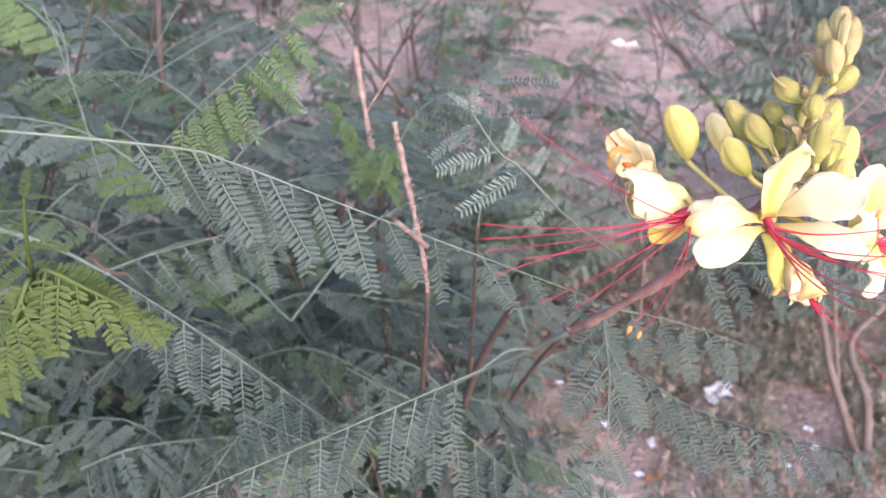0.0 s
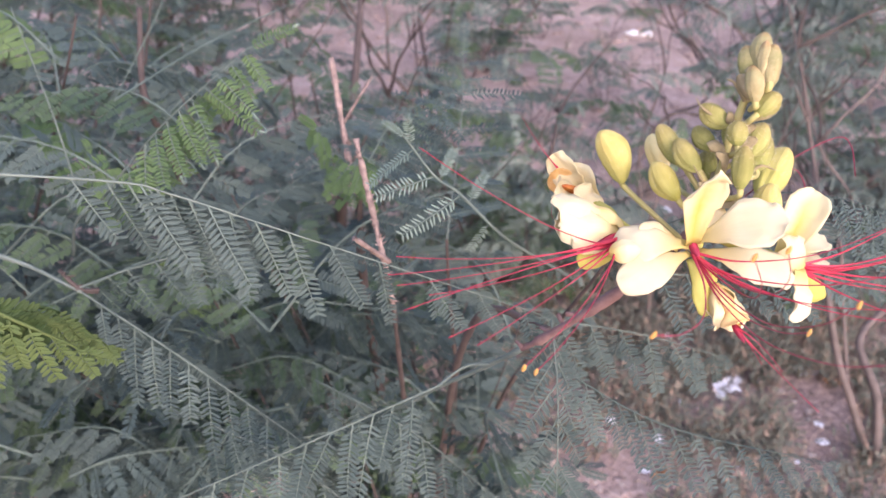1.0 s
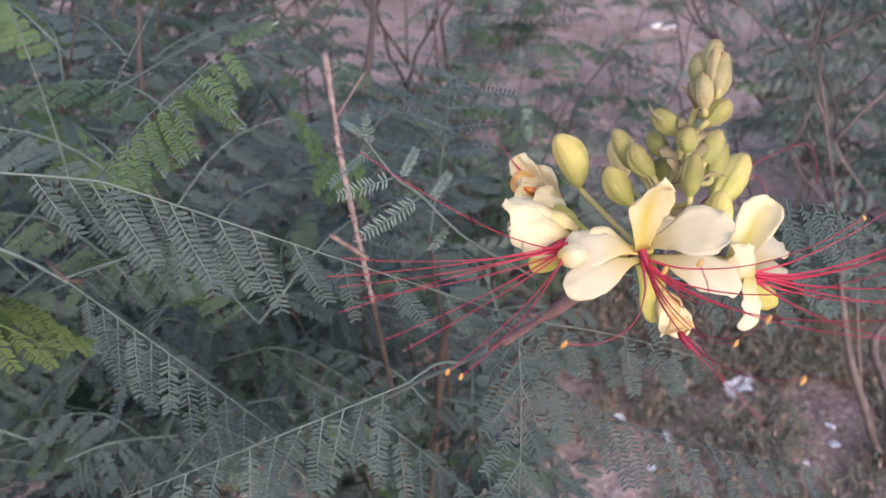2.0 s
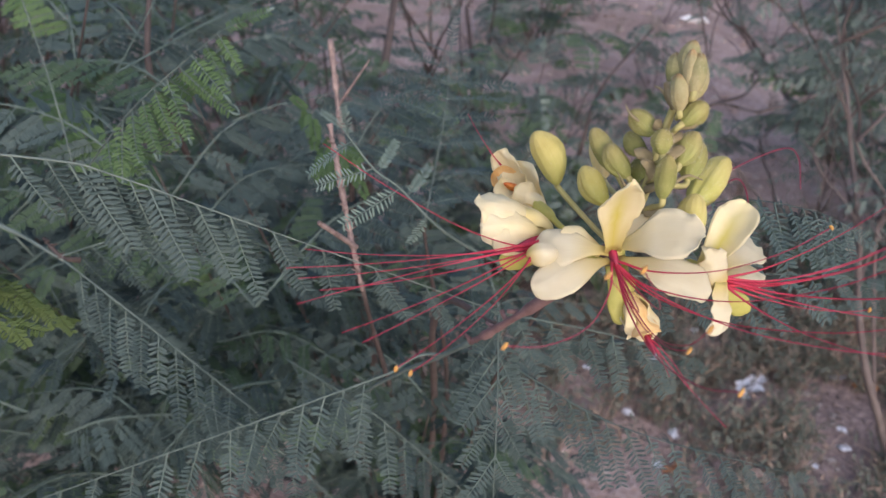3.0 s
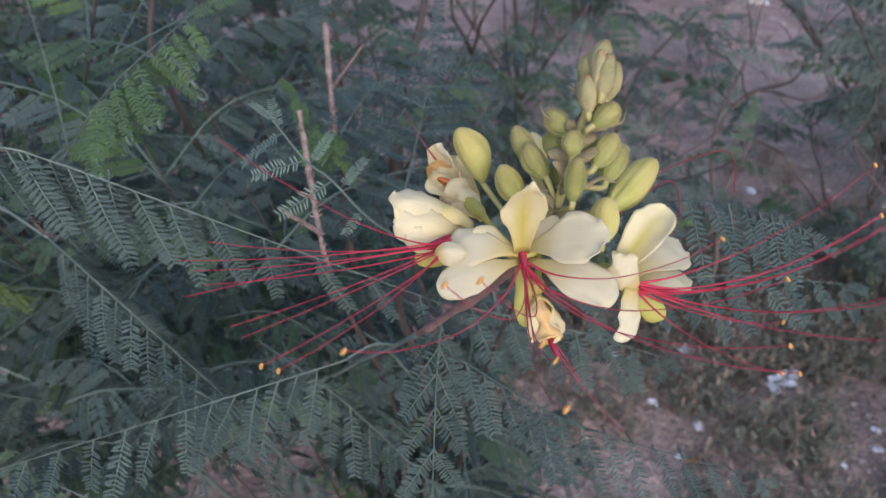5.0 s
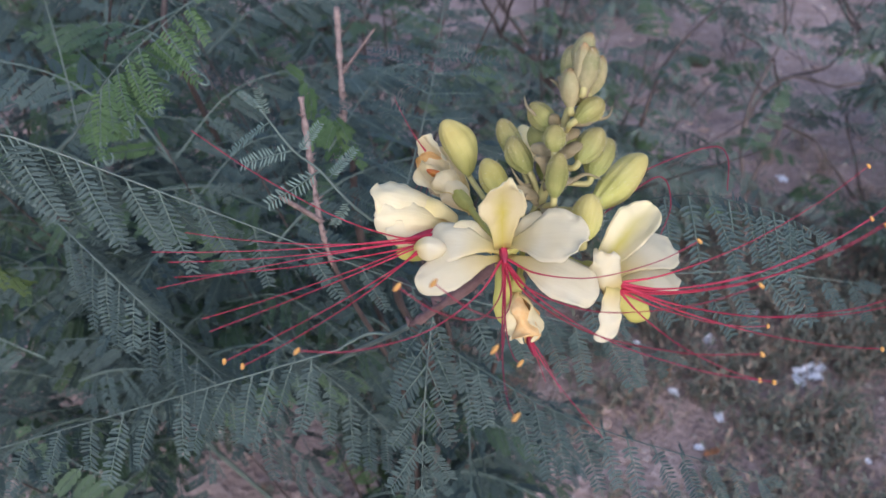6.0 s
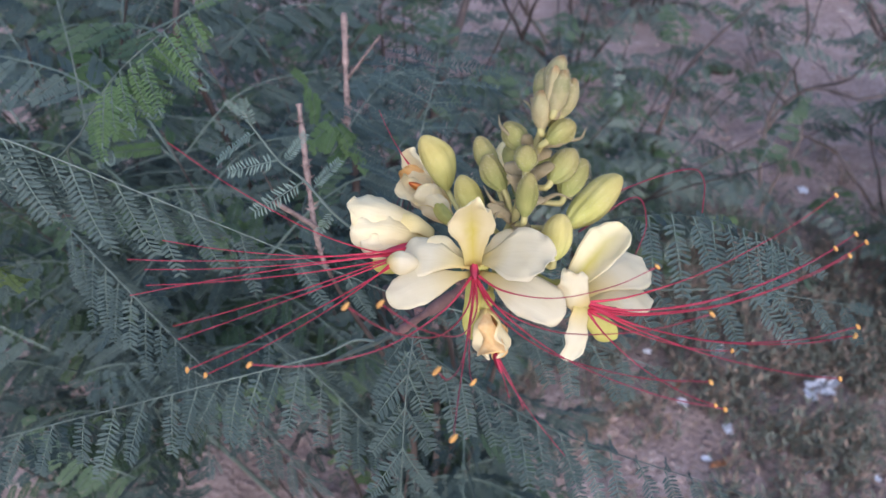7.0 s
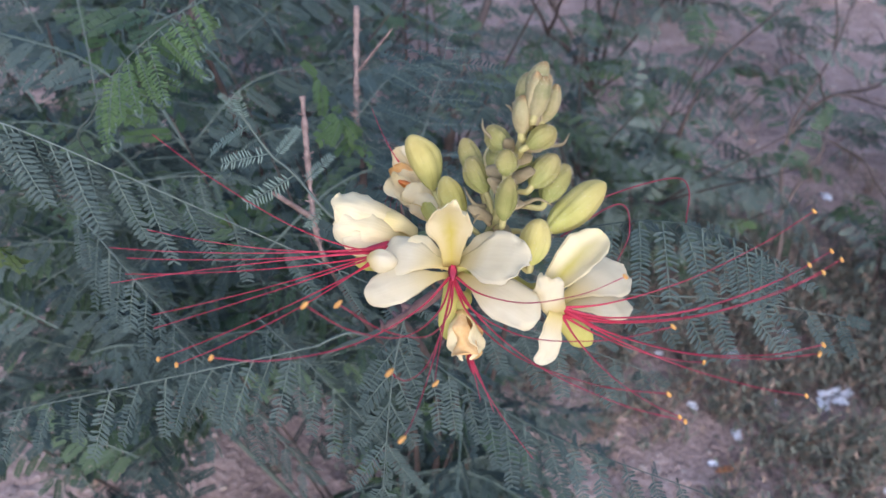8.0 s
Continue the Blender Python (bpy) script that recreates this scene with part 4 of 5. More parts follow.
# thin sheaths that hold the young buds together
for k, (a, c, w, f) in enumerate((((23.5, 43, 18), (20, 52, 19), 6, (-1, 0, 0.4)), ((28, 44, 18), (35.5, 55, 17), 6, (1, 0, 0.3)), ((26, 44, 24), (27, 53, 26.5), 4.5, (0, -0.3, 1)), ((24, 37, 15), (30, 38, 19), 4, (0.2, -0.6, 1)))):
    sh = Shape()
    petal(sh, mm(*a), mm(*c), w * 0.001, f, bend=0.1, cup=-0.5, claw=0.7, ruffle=0.2, seed=80 + k, blunt=0.3, nu=10, nv=6)
    built("bract", sh, (BRACT,), head)

# brownish membranous bracts at the feet of the buds
for k, (a, c, w) in enumerate((((15, 16, -2), (4, 20, 6), 5), ((16, 20, 0), (27, 20, 9), 5), ((18, 22, 1), (14, 30, 12), 5), ((20, 28, 4), (30, 33, 12), 5), ((20, 30, 4), (10, 33, 6), 5), ((16, 14, -5), (21, 9, 8), 6), ((21, 34, 6), (29, 36, 14), 4), ((22, 38, 8), (17, 42, 13), 4), ((17, 20, -3), (26, 24, -8), 6))):
    sh = Shape()
    petal(sh, mm(*a), mm(*a).lerp(mm(*c), 0.8), w * 0.0011, (0.1, 0.3, 1), bend=0.15, cup=-0.5, claw=0.6, ruffle=0.3, crumple=0.12, seed=60 + k, blunt=0.3, nu=10, nv=6)
    built("bract", sh, (BRACT,), head)

# thin dry bracts between the buds
for k, (a, b, c) in enumerate((((20, 38, 8), (12, 44, 8), (11, 49, 6)), ((30, 40, 10), (37, 40, 8), (40, 44, 6)), ((12, 20, -2), (8, 21, 4), (5, 26, 6)), ((24, 20, 4), (29, 22, 8), (34, 20, 8)), ((24, 44, 14), (20, 50, 16), (18, 52, 15)), ((14, 14, -2), (10, 17, 3), (8, 14, 6)))):
    sh = Shape()
    pts = spline([mm(*a), mm(*b), mm(*c)], 8)
    tube(sh, pts, 0.0010, 0.00015, 5, 0, 0.2, random.Random(k))
    built("bract", sh, (BRACT,), head)


def flower(label, centre, foot, seed):
    """The cup of a flower on its pedicel; petals, sepals and stamens go under it."""
    sh = Shape()
    c, f = mm(*centre), mm(*foot)
    egg(sh, c.lerp(f, 0.35), c, 0.006, fat=0.8, seams=5)
    tube(sh, spline([f, f.lerp(c, 0.5) + mm(0, -1, 0), c.lerp(f, 0.3)], 10), 0.0010, 0.0014, 7)
    return built("flower", sh, (SEPAL,), head, label)


def add_petal(fl, base, tip, width, facing, mat=None, label="", name="petal", **more):
    sh = Shape()
    petal(sh, mm(*base), mm(*tip), width * 0.001, facing, **more)
    return built(name, sh, (mat or PETAL,), fl, label)


def stamen(fl, foot, end, droop, mat=None, anther=True, r=0.00017, out=(0, 0, 0)):
    """A long thread, bowed by droop, that ends in a small orange anther."""
    a, b = mm(*foot), mm(*end)
    mid = a.lerp(b, 0.5) + mm(*droop)
    q = a.lerp(b, 0.2) + mm(*droop) * 0.7 + mm(*out)
    pts = spline([a, q, mid, a.lerp(b, 0.8) + mm(*droop) * 0.62, b], 26)
    sh = Shape()
    tube(sh, pts, r * 3.6, r * 0.85, 6, power=4.0)
    if anther:
        way = (pts[-1] - pts[-3]).normalized()
        side = way.orthogonal().normalized()
        egg(sh, b - side * 0.0013, b + side * 0.0013, 0.0012, 1, 6, 8, 0.9, 1, 0.1)
    return built("stamen", sh, (mat or RED, ANTHER), fl)


# open flower that faces the front
fa = flower("open cream flower with five petals and red stamens", (1.5, -2, 0), (13, 7, -11), 1)
add_petal(fa, (1, 0, 2), (-0.4, 19.5, 28), 15.5, (0, -0.8, 0.6), bend=-0.10, cup=0.34, claw=0.36, ruffle=0.16, seed=1, mat=STANDARD, blunt=0.56, point=1.5, label="upright folded standard petal")
add_petal(fa, (3, 1, 1), (24.6, 1.8, 22.5), 18.5, (-0.5, 0.5, 0.65), bend=0.08, cup=0.12, seed=2)
add_petal(fa, (0, 0, 1), (-25.2, 3.6, -6.5), 16.5, (0.1, 0.55, 1), bend=0.12, cup=-0.12, seed=3)
sh = Shape()
egg(sh, mm(-28.2, 2.1, -1.5), mm(-17.4, 1.2, 0.5), 0.0088, 0, 16, 24, 1.0, 2, 0.10, 0.85, 0.10, 0.12)
built("petal", sh, (PETAL,), fa, "rolled-in petal end")
add_petal(fa, (0, -3, 1), (-28.5, -10, 2), 14.5, (0, 0.55, 0.9), bend=0.1, cup=-0.15, seed=5)
add_petal(fa, (3, -3, 2), (28.5, -17.5, 14), 17, (0.05, 0.55, 0.9), bend=0.08, cup=-0.12, seed=6)
add_petal(fa, (0.5, -5, 2), (0, -25, 4), 7.5, (0, 0.1, 1), SEPAL, "yellow-green boat-shaped sepal", "sepal", bend=0.12, cup=-0.5, claw=0.6, seed=7)
add_petal(fa, (-1, 0, -3), (-14, 9, -4), 9, (0, 0.2, 1), PETAL_WARM, "", "sepal", bend=0.1, cup=-0.3, claw=0.5, seed=8)
add_petal(fa, (4, 1, -3), (17, 10, 0), 9, (0, 0.2, 1), PETAL_WARM, "", "sepal", bend=0.1, cup=-0.3, claw=0.5, seed=9)
for k, (end, droop) in enumerate((((-58, -20.6, 79), (2, -9, 8)), ((-34, -7.3, 87.4), (4, -13, 6)), ((-26, -7, 89), (6, -13, 4)), ((-14, -22, 93), (0, -14, -2)), ((-11, -36, 97), (-2, -12, -6)), ((56, -14, 70), (-6, -11, 2)), ((55, -31, 70), (-8, -9, 0)), ((62, -40, 60), (-6, -7, 2)), ((-4, -30, 60), (-2, -8, 0)), ((48, -2, 52), (-2, -8, 4)))):
    stamen(fa, (1.3 + 0.28 * (k % 5 - 2), -3.4 - 0.5 * (k % 3), 1.2), end, droop)
sh = Shape()
egg(sh, mm(1.4, 1, 1), mm(1.2, -5, 4), 0.0032, 0, 10, 10, 0.8, 5, 0.2)
built("filament_base", sh, (RED,), fa, "bright red tuft where the stamens join")

# closing flower that faces the side
fb = flower("closing cream flower turned sideways with long red stamens", (-14.5, 9.1, -20), (8, -4, -20), 2)
add_petal(fb, (-13.3, 12.2, -22.4), (-41, 22, -9.5), 16, (0.2, 0.5, 1), bend=0.12, cup=-0.55, claw=0.5, ruffle=0.16, crumple=0.04, mat=PETAL_WARM, seed=11)
add_petal(fb, (-14.3, 9.1, -19.4), (-40.2, 13.6, -8.5), 14, (0, 0.1, 1), bend=0.16, cup=-0.5, claw=0.5, ruffle=0.16, crumple=0.04, mat=PETAL_WARM, seed=12)
add_petal(fb, (-15.3, 7, -19.4), (-36.8, 8.2, -8.5), 10.5, (0, -0.3, 1), bend=0.12, cup=-0.4, claw=0.5, ruffle=0.16, crumple=0.04, mat=PETAL_WARM, seed=13)
add_petal(fb, (-14.3, 10.1, -25.5), (-38.5, 17.3, -19), 15, (0, 0.3, -1), bend=0.15, cup=-0.5, claw=0.5, ruffle=0.16, crumple=0.04, mat=PETAL_WARM, seed=14)
add_petal(fb, (-11.2, 12.2, -21.4), (-28.7, 18.3, -15.3), 12, (0.2, 0.7, 0.8), PETAL_YELLOW, "", "sepal", bend=0.18, cup=-0.5, claw=0.5, seed=15)
add_petal(fb, (-14.3, 2.9, -21.4), (-33.8, 0.9, -16.3), 8, (0, -0.2, 1), SEPAL, "", "sepal", bend=0.1, cup=-0.4, claw=0.5, seed=16)
for k, (end, droop) in enumerate((((-107, 6, 20), (0, -2, 4)), ((-104, 2.7, 14), (0, -2, 2)), ((-93, -15, 22), (2, -1, 4)), ((-105, -5, 24), (0, 1, 4)), ((-81, -25, 50), (2, -1, 2)), ((-77, -27, 47), (3, -2, 2)), ((-92, 41, 24), (5, -10, 2)), ((-101, 12, 4), (0, -3, 2)), ((-88, -18, 34), (2, 0, 3)), ((-98, -2, 30), (0, -2, 2)))):
    stamen(fb, (-21 - 0.5 * (k % 4), 6.4 - 0.6 * (k % 5), -8), end, droop, anther=end[0] > -85)
sh = Shape()
egg(sh, mm(-18, 8, -13), mm(-31, 4.5, -8), 0.0052, 0, 10, 10, 0.8, 5, 0.3, 0.7)
built("filament_base", sh, (RED,), fb, "bright red tuft where the stamens join")

# flower turned to the other side
fc = flower("half-open cream flower turned away with long red stamens", (35, -13, 2), (14, 4, -13), 3)
add_petal(fc, (30, -12, 6), (52, 11, 3), 14.5, (-0.5, 0.2, 0.9), STANDARD, "", bend=0.05, cup=0.45, claw=0.45, seed=21)
add_petal(fc, (37, -12, 2), (63.8, -1.2, -18.5), 18.5, (0, 0.6, 1), bend=0.08, cup=-0.15, seed=22)
add_petal(fc, (37, -14, 2), (65.6, -14, -18.8), 15, (0, 0.6, 1), bend=0.08, cup=-0.15, seed=23)
add_petal(fc, (36, -17, 7), (30.5, -3, 13), 10, (-0.2, 0.1, 1), bend=0.08, cup=-0.35, claw=0.7, ruffle=0.4, crumple=0.14, seed=24)
add_petal(fc, (35, -15, 8), (30.5, -33.5, 8), 8, (0.2, 0, 1), bend=0.06, cup=0.35, claw=0.6, ruffle=0.35, crumple=0.12, point=1.4, seed=25)
add_petal(fc, (36, -17, 4), (48, -27, 1), 8, (-0.2, 0, 1), SEPAL, "yellow-green boat-shaped sepal", "sepal", bend=0.1, cup=-0.4, claw=0.6, seed=26)
for k, (end, droop) in enumerate((((110, 17, 30), (2, -6, -2)), ((97, -22, 61), (2, -7, 0)), ((113, 5, 35), (2, -8, 0)), ((116, 2.5, 35), (2, -8, 2)), ((109, -1.3, 38), (2, -7, 0)), ((105, 1, 38), (0, -8, 0)), ((99.6, -20, 58), (2, -8, 2)), ((101, -36, 45), (2, -5, 0)), ((65, -42, 45), (-2, -4, 2)), ((80, -30, 20), (2, -4, 2)))):
    stamen(fc, (37 + 0.5 * (k % 4), -14 - 0.6 * (k % 5), 6.5), end, droop)
sh = Shape()
egg(sh, mm(34, -14, 5), mm(44, -17, 8.5), 0.0042, 0, 10, 10, 0.5, 5, 0.3, 0.7)
built("filament_base", sh, (RED,), fc, "bright red tuft where the stamens join")


def wilted(label, top, bottom, width, foot, seed, red_at, threads, mats, thread=RED):
    fl = flower(label, top, foot, seed)
    t, b = Vector(top), Vector(bottom)
    for k in range(5):
        a = 2 * math.pi * k / 5 + 0.4
        f = Vector((math.cos(a), 0.2, math.sin(a)))
        base = t + f * width * 0.10
        tip = b + f * width * (0.40 + 0.16 * (k % 2))
        add_petal(fl, base, tip, width * 0.8, f, mats[k], "", bend=0.2, cup=-0.5, claw=0.5, ruffle=0.3, crumple=0.42, seed=seed * 10 + k, blunt=0.6)
    for end, droop in threads:
        stamen(fl, red_at, end, droop, thread, False, 0.00014)
    return fl


fd = wilted("wilted brownish cream flower hanging below the others", (4, -15, 5), (6.5, -31.5, 8), 9.2, (10, 0, -12), 5, (7, -30, 8), (((27, -62, 14), (-3, 2, 2)), ((14, -46, 18), (0, 1, 2)), ((10, -43, 14), (0, 0, 1))), (PETAL_WARM, WILTED, PETAL_WARM, PETAL_WARM, WILTED))
sh = Shape()
egg(sh, mm(6.5, -29, 8), mm(8, -35.5, 10), 0.0026, 0, 10, 10, 0.6, 5, 0.3, 0.8)
built("filament_base", sh, (RED,), fd, "red tuft of drooping stamens")
fe = flower("half-withered cream flower with orange throat beside a bud", (-10.4, 26, -51.4), (7, -3, -21), 6)
add_petal(fe, (-9.3, 26, -53.5), (-20.9, 46.4, -52.4), 13, (-0.75, -0.3, 0.6), bend=-0.06, cup=0.35, claw=0.5, ruffle=0.3, crumple=0.1, mat=PETAL_WARM, seed=61)
add_petal(fe, (-8.3, 22.8, -50.3), (-24.6, 32.3, -48.2), 13, (-0.1, 0.75, 0.7), bend=-0.08, cup=0.4, claw=0.6, ruffle=0.3, crumple=0.12, mat=PETAL_WARM, seed=62)
add_petal(fe, (-7.2, 21.8, -51.4), (-17.7, 28.6, -46.1), 13.5, (-0.3, -0.4, 1), bend=0.12, cup=-0.5, claw=0.6, ruffle=0.2, mat=PETAL_WARM, seed=63)
add_petal(fe, (-9.3, 26, -55.6), (-21.9, 39.6, -56.6), 11, (-0.5, 0, 1), WILTED, "orange inner face", bend=-0.05, cup=0.3, claw=0.6, ruffle=0.3, seed=64)
add_petal(fe, (-5, 19, -55), (-14.5, 42.5, -55), 14, (-0.5, -0.2, 0.8), bend=-0.05, cup=0.3, claw=0.5, ruffle=0.25, crumple=0.08, mat=PETAL_WARM, seed=67)
add_petal(fe, (-3, 15, -50), (-14, 27.5, -46.5), 11, (0.1, -0.35, 1), bend=0.08, cup=-0.5, claw=0.35, ruffle=0.2, crumple=0.05, mat=PETAL_WARM, seed=66)
sh = Shape()
egg(sh, mm(-12.5, 30.0, -52), mm(-20.2, 33.2, -50.5), 0.0034, 0, 10, 10, 0.8, 5, 0.3)
built("filament_base", sh, (THROAT,), fe, "orange-red throat")
for foot, end, droop in (((-19.8, 40.7, -52.4), (-30.9, 62.7, -51.4), (-0.5, -0.8, 0)), ((-18.8, 30.2, -52.4), (-23, 18.6, -51.4), (-2, 1, 0)), ((-19.8, 30.2, -52.4), (-25.6, 20.7, -53.5), (-2, 1, 0)), ((-17.7, 29.1, -52.4), (-20.9, 16.5, -51.4), (-1.5, 1, 0)), ((-16.7, 29.1, -52.4), (-18.8, 18.6, -52.4), (-1, 1, 0))):
    stamen(fe, foot, end, droop, RED if end[1] > 50 else DARK_RED, False, 0.00013)

# old styles that curl behind the buds
sh = Shape()
tube(sh, spline([mm(34, 14, -12), mm(58, 25, -15), mm(80, 31, -15), mm(86, 27, -15), mm(85, 15, -15)], 30), 0.0003, 0.00022, 6)
built("old_style", sh, (DARK_RED,), head, "thin curling dark red thread")
sh = Shape()
tube(sh, spline([mm(40, 10, -14), mm(62, 22, -20), mm(66, 12, -20), mm(61, 0, -20)], 24), 0.0003, 0.0002, 6)
built("old_style", sh, (DARK_RED,), head)


# ---- on the ground: scraps, dead leaves, stones, dry weeds ----
def scrap(name, x, y, size, label, category, mat, flat=0.35, seed=0, turn=0.0):
    """A crumpled flat piece lying on the ground."""
    rng = random.Random(seed)
    sh = Shape()
    n = 6
    verts = []
    for j in range(n + 1):
        for i in range(n + 1):
            u, v = 2 * i / n - 1, 2 * j / n - 1
            k = 1 - 0.22 * (abs(u * v)) + rng.uniform(-0.1, 0.1)
            q = Vector((u * 1.4, v * 1.4, seed * 2.7))
            verts.append((u * size * k, v * size * flat * k * 1.6, size * 0.38 * (0.5 + noise.noise(q))))
    sh.add(verts, [(j * (n + 1) + i, j * (n + 1) + i + 1, (j + 1) * (n + 1) + i + 1, (j + 1) * (n + 1) + i) for j in range(n) for i in range(n)])
    ob = part(name, sh.mesh(name, (mat,), False), None, "", pose(x, y, ground_height(x, y) + 0.001, 0, 0, turn))
    md = ob.modifiers.new("thickness", "SOLIDIFY")
    md.thickness = 0.0012
    return tagged(ob, label, category, "litter on the ground")


SCRAPS = ((0.635, 1.29, 0.030), (0.655, 1.315, 0.024), (0.612, 1.262, 0.018), (0.786, 1.19, 0.011), (0.772, 1.138, 0.013), (0.445, 1.335, 0.017), (0.449, 1.107, 0.014), (0.369, 1.153, 0.012), (0.41, 1.03, 0.009), (0.55, 1.46, 0.012), (0.68, 2.07, 0.02), (-0.50, 1.12, 0.012), (-0.42, 1.40, 0.014), (0.52, 1.22, 0.008), (0.70, 1.08, 0.008), (0.30, 1.28, 0.009), (0.58, 1.05, 0.007))
for k, (x, y, size) in enumerate(SCRAPS):
    scrap("paper_scrap", x, y, size, "small crumpled white scrap on bare earth", "litter", LITTER, 0.4, k, k * 47)
scrap("paper_scrap", 0.832, 1.362, 0.026, "torn whitish scrap on bare earth beside a stem", "litter", LITTER, 0.3, 33, 15)
scrap("plastic_bag", 0.96, 3.95, 0.075, "flattened white plastic bag on bare earth", "litter", LITTER, 0.22, 40, 5)
scrap("dead_leaf", 0.435, 1.026, 0.024, "curled dry orange leaf on bare earth", "leaf", DEAD_LEAF, 0.16, 41, 35)
scrap("dead_leaf", 0.36, 1.20, 0.016, "curled dry orange leaf on bare earth", "leaf", DEAD_LEAF, 0.2, 42, 80)
scrap("dead_leaf", 0.88, 1.33, 0.03, "curled dry orange leaf on bare earth", "leaf", DEAD_LEAF, 0.2, 43, 5)
scrap("dead_leaf", 0.74, 1.42, 0.02, "curled dry orange leaf on bare earth", "leaf", DEAD_LEAF, 0.25, 44, 120)


def stone(sh, p, r, rng):
    """A small uneven stone of twenty faces or so."""
    verts, faces = [], []
    for lat, n in ((-0.6, 5), (0.25, 6), (0.8, 4)):
        for j in range(n):
            a = 2 * math.pi * (j + rng.uniform(-0.2, 0.2)) / n
            c = math.sqrt(1 - lat * lat) * rng.uniform(0.8, 1.15)
            verts.append((p[0] + r * c * math.cos(a), p[1] + r * 0.8 * c * math.sin(a), p[2] + r * 0.6 * lat))
    faces += [(i, (i + 1) % 5, 5 + (i + 1) % 6) for i in range(5)] + [(i, 5 + (i + 1) % 6, 5 + i) for i in range(5)] + [(0, 5, 10)]
    faces += [(5 + i, 5 + (i + 1) % 6, 11 + (i * 4 // 6 + 1) % 4, 11 + i * 4 // 6) if (i * 4 // 6) != ((i + 1) * 4 // 6) else (5 + i, 5 + (i + 1) % 6, 11 + i * 4 // 6) for i in range(6)]
    faces.append((11, 12, 13, 14))
    sh.add(verts, faces)


def spot(rng, spread=1.0):
    """A place on the ground, most often on the open earth between the shrubs."""
    if rng.random() < 0.1:
        x, y = rng.gauss(0.1, 1.2), rng.gauss(-0.2, 0.8)
    else:
        y = 0.5 + 5.5 * rng.random() ** 2.2 + rng.gauss(0, 0.16)
        x = 0.25 + rng.gauss(0, 0.5) * (0.65 + 0.55 * abs(y)) * spread
    return x, y, ground_height(x, y)


rng = random.Random(77)
sh = Shape()
for _ in range(3000):
    x, y, z = spot(rng)
    stone(sh, (x, y, z + 0.001), rng.choice((0.002, 0.003, 0.003, 0.004, 0.006, 0.009)) * (0.6 + 0.4 * y), rng)
clods = Shape()
for _ in range(3500):
    x, y, z = spot(rng)
    stone(clods, (x, y, z), rng.choice((0.003, 0.004, 0.005, 0.007, 0.010, 0.014)) * (0.7 + 0.3 * y), rng)
tagged(part("clods", clods.mesh("clods", (SOIL,), False)), "crumbled clods of pinkish brown earth", "soil", "", "stuff")
tagged(part("gravel", sh.mesh("gravel", (STONE,), False)), "pale small stones scattered over pinkish earth", "gravel", "", "stuff")
big = Shape()
stone(big, (0, 0, 0.012), 0.05, random.Random(3))
tagged(part("stone", big.mesh("stone", (DARK_BARK,), False), None, "", pose(0.485, 2.85, ground_height(0.485, 2.85))), "dark lump lying on bare earth", "stone")

sh = Shape()
for k in range(14000):
    x, y, z = spot(rng)
    if k < 5000:
        x, y = rng.gauss(0.65, 0.28), rng.gauss(1.28, 0.26)
        z = ground_height(x, y)
    a, w, l = rng.uniform(0, 6.28), rng.uniform(0.0012, 0.003), rng.uniform(0.004, 0.012)
    d, n = Vector((math.cos(a), math.sin(a), rng.uniform(-0.1, 0.4))), Vector((rng.uniform(-0.5, 0.5), rng.uniform(-0.5, 0.5), 1))
    leaflet(sh, Vector((x, y, z + 0.003)), d.normalized(), n.normalized(), l * (0.7 + 0.35 * y), w * (0.7 + 0.35 * y), rng.choice((0, 0, 1, 2)), True)
tagged(part("leaf_litter", sh.mesh("leaf_litter", (DRY, DARK_BARK, GREY_BARK), False)), "dry fallen leaflets strewn over bare earth", "leaf litter", "", "stuff")

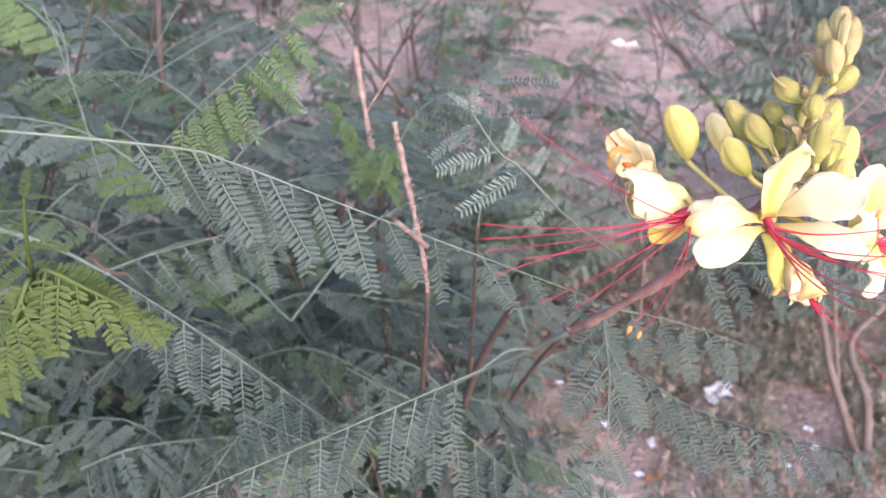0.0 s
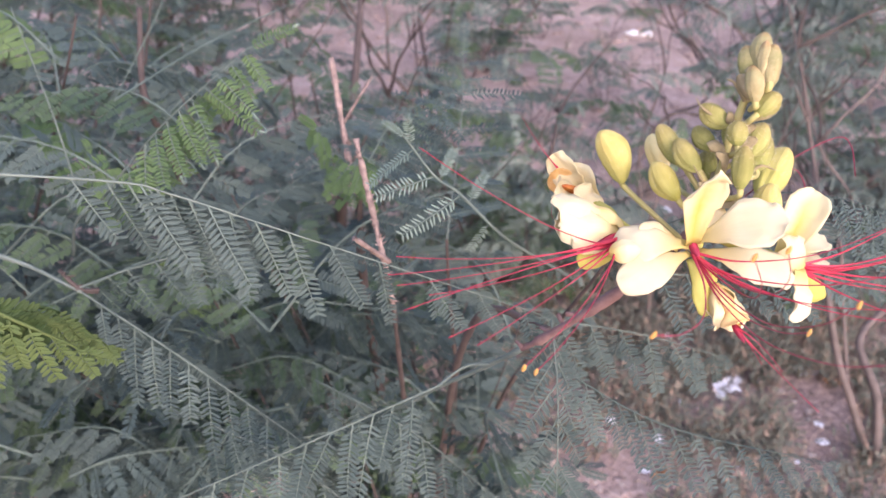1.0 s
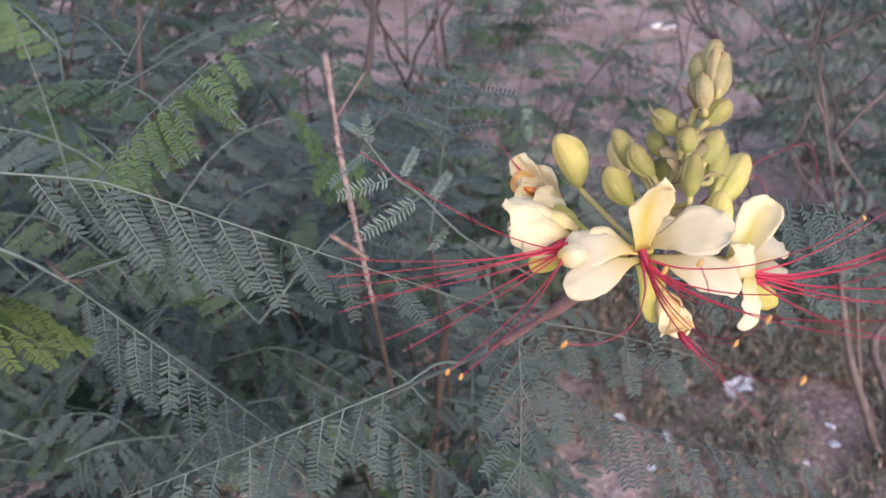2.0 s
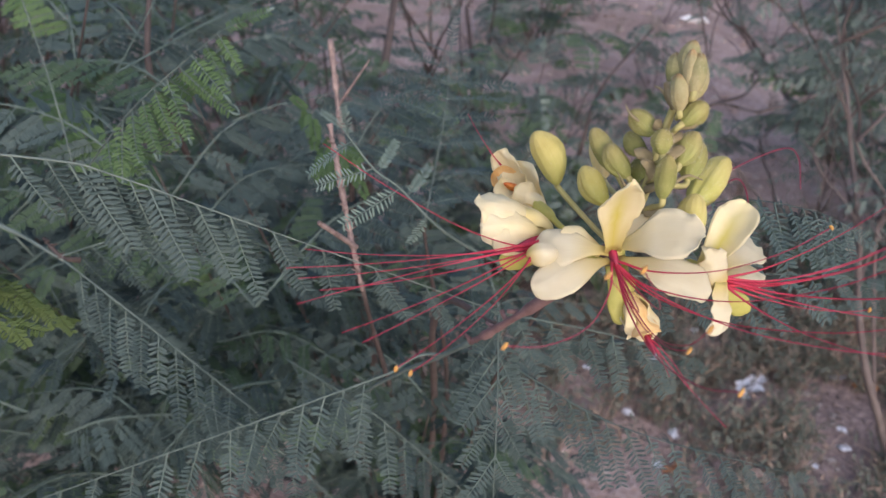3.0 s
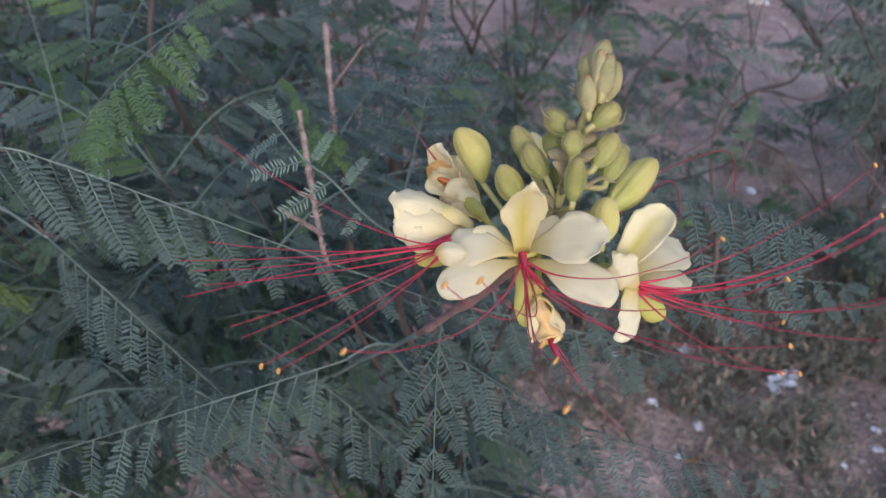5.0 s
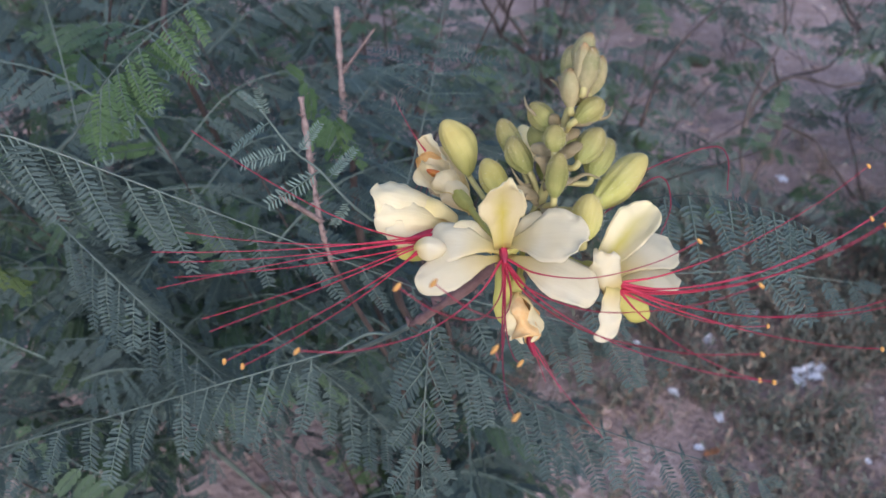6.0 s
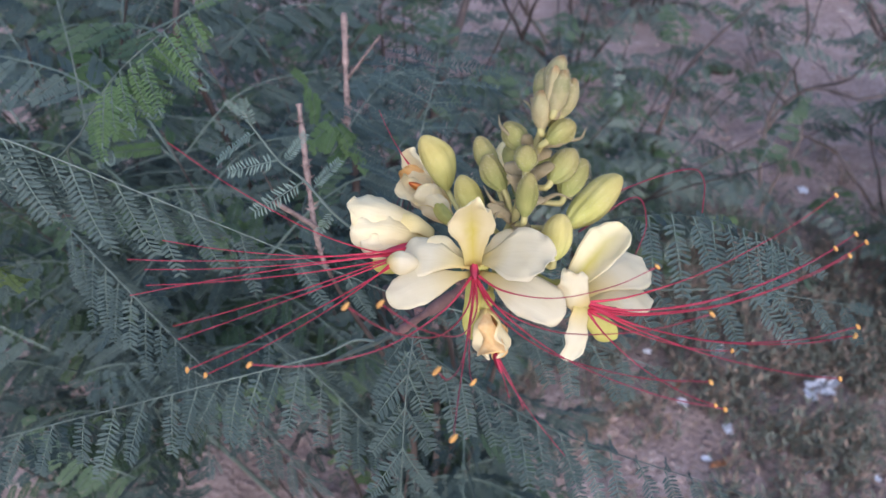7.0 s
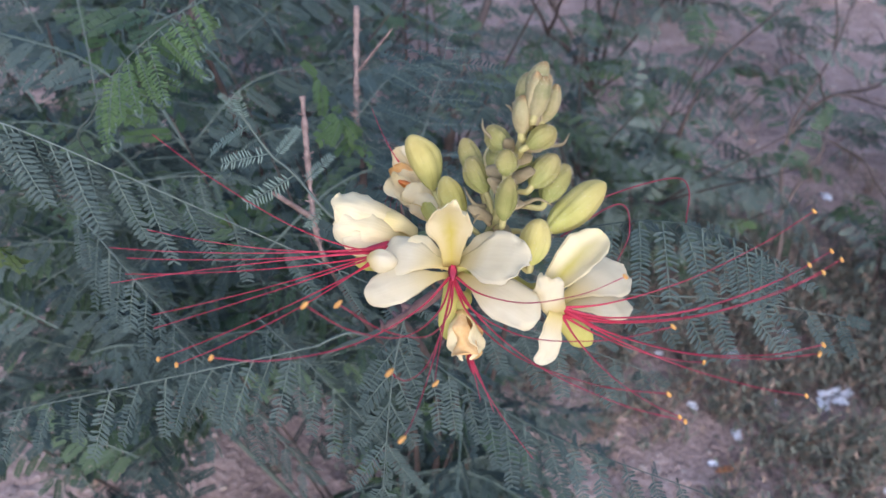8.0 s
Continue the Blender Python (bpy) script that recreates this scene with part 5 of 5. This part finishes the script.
sh = Shape()
for _ in range(520):
    x, y, z = spot(rng)
    a, l = rng.uniform(0, 6.28), rng.uniform(0.02, 0.07)
    p = Vector((x, y, z + 0.003))
    q = p + Vector((math.cos(a), math.sin(a), rng.uniform(0, 0.25))) * l
    tube(sh, [p, p.lerp(q, 0.5) + Vector((0, 0, 0.15 * l)) + Vector((rng.uniform(-1, 1), rng.uniform(-1, 1), 0)) * l * 0.1, q], 0.0009, 0.0005, 4, rng.choice((0, 1)))
tagged(part("fallen_twigs", sh.mesh("fallen_twigs", (DRY, GREY_BARK))), "dry twigs and straws lying on bare earth", "twigs", "", "stuff")

WEED = varied("grey_green_weed", (0.06, 0.075, 0.055), (0.19, 0.19, 0.145), 30, 0.8, 0.1, 0.0)
sh = Shape()
for c in range(1280):
    if c < 1030:
        x, y = rng.gauss(0.68, 0.30), rng.gauss(1.36, 0.29)
        if (x - 0.80) ** 2 + (y - 1.22) ** 2 < 0.012 or any((x - q[0]) ** 2 + (y - q[1] + 0.03) ** 2 < 0.0020 for q in SCRAPS):
            continue
    else:
        x, y, _ = spot(rng)
    z = ground_height(x, y) - 0.003
    for _ in range(rng.randint(5, 12)):
        a, h = rng.uniform(0, 6.28), rng.uniform(0.02, 0.075) * (0.8 + 0.2 * y)
        p = Vector((x + rng.uniform(-0.02, 0.02), y + rng.uniform(-0.02, 0.02), z))
        lean = Vector((math.cos(a), math.sin(a), 0)) * rng.uniform(0.2, 0.9)
        pts = spline([p, p + (Vector((0, 0, 0.6)) + lean * 0.35) * h, p + (Vector((0, 0, 0.9)) + lean) * h], 4)
        tube(sh, pts, 0.0012, 0.0005, 3, rng.choice((0, 0, 1)))
        for q in pts[1:]:
            if rng.random() < 0.6:
                b = rng.uniform(0, 6.28)
                leaflet(sh, q, Vector((math.cos(b), math.sin(b), 0.5)).normalized(), Vector((0, 0, 1)), rng.uniform(0.010, 0.020), 0.0042, rng.choice((0, 0, 0, 1)), True)
tagged(part("dry_weeds", sh.mesh("dry_weeds", (WEED, DRY), False)), "low grey-green half-dry weeds on bare earth", "weeds", "", "stuff")
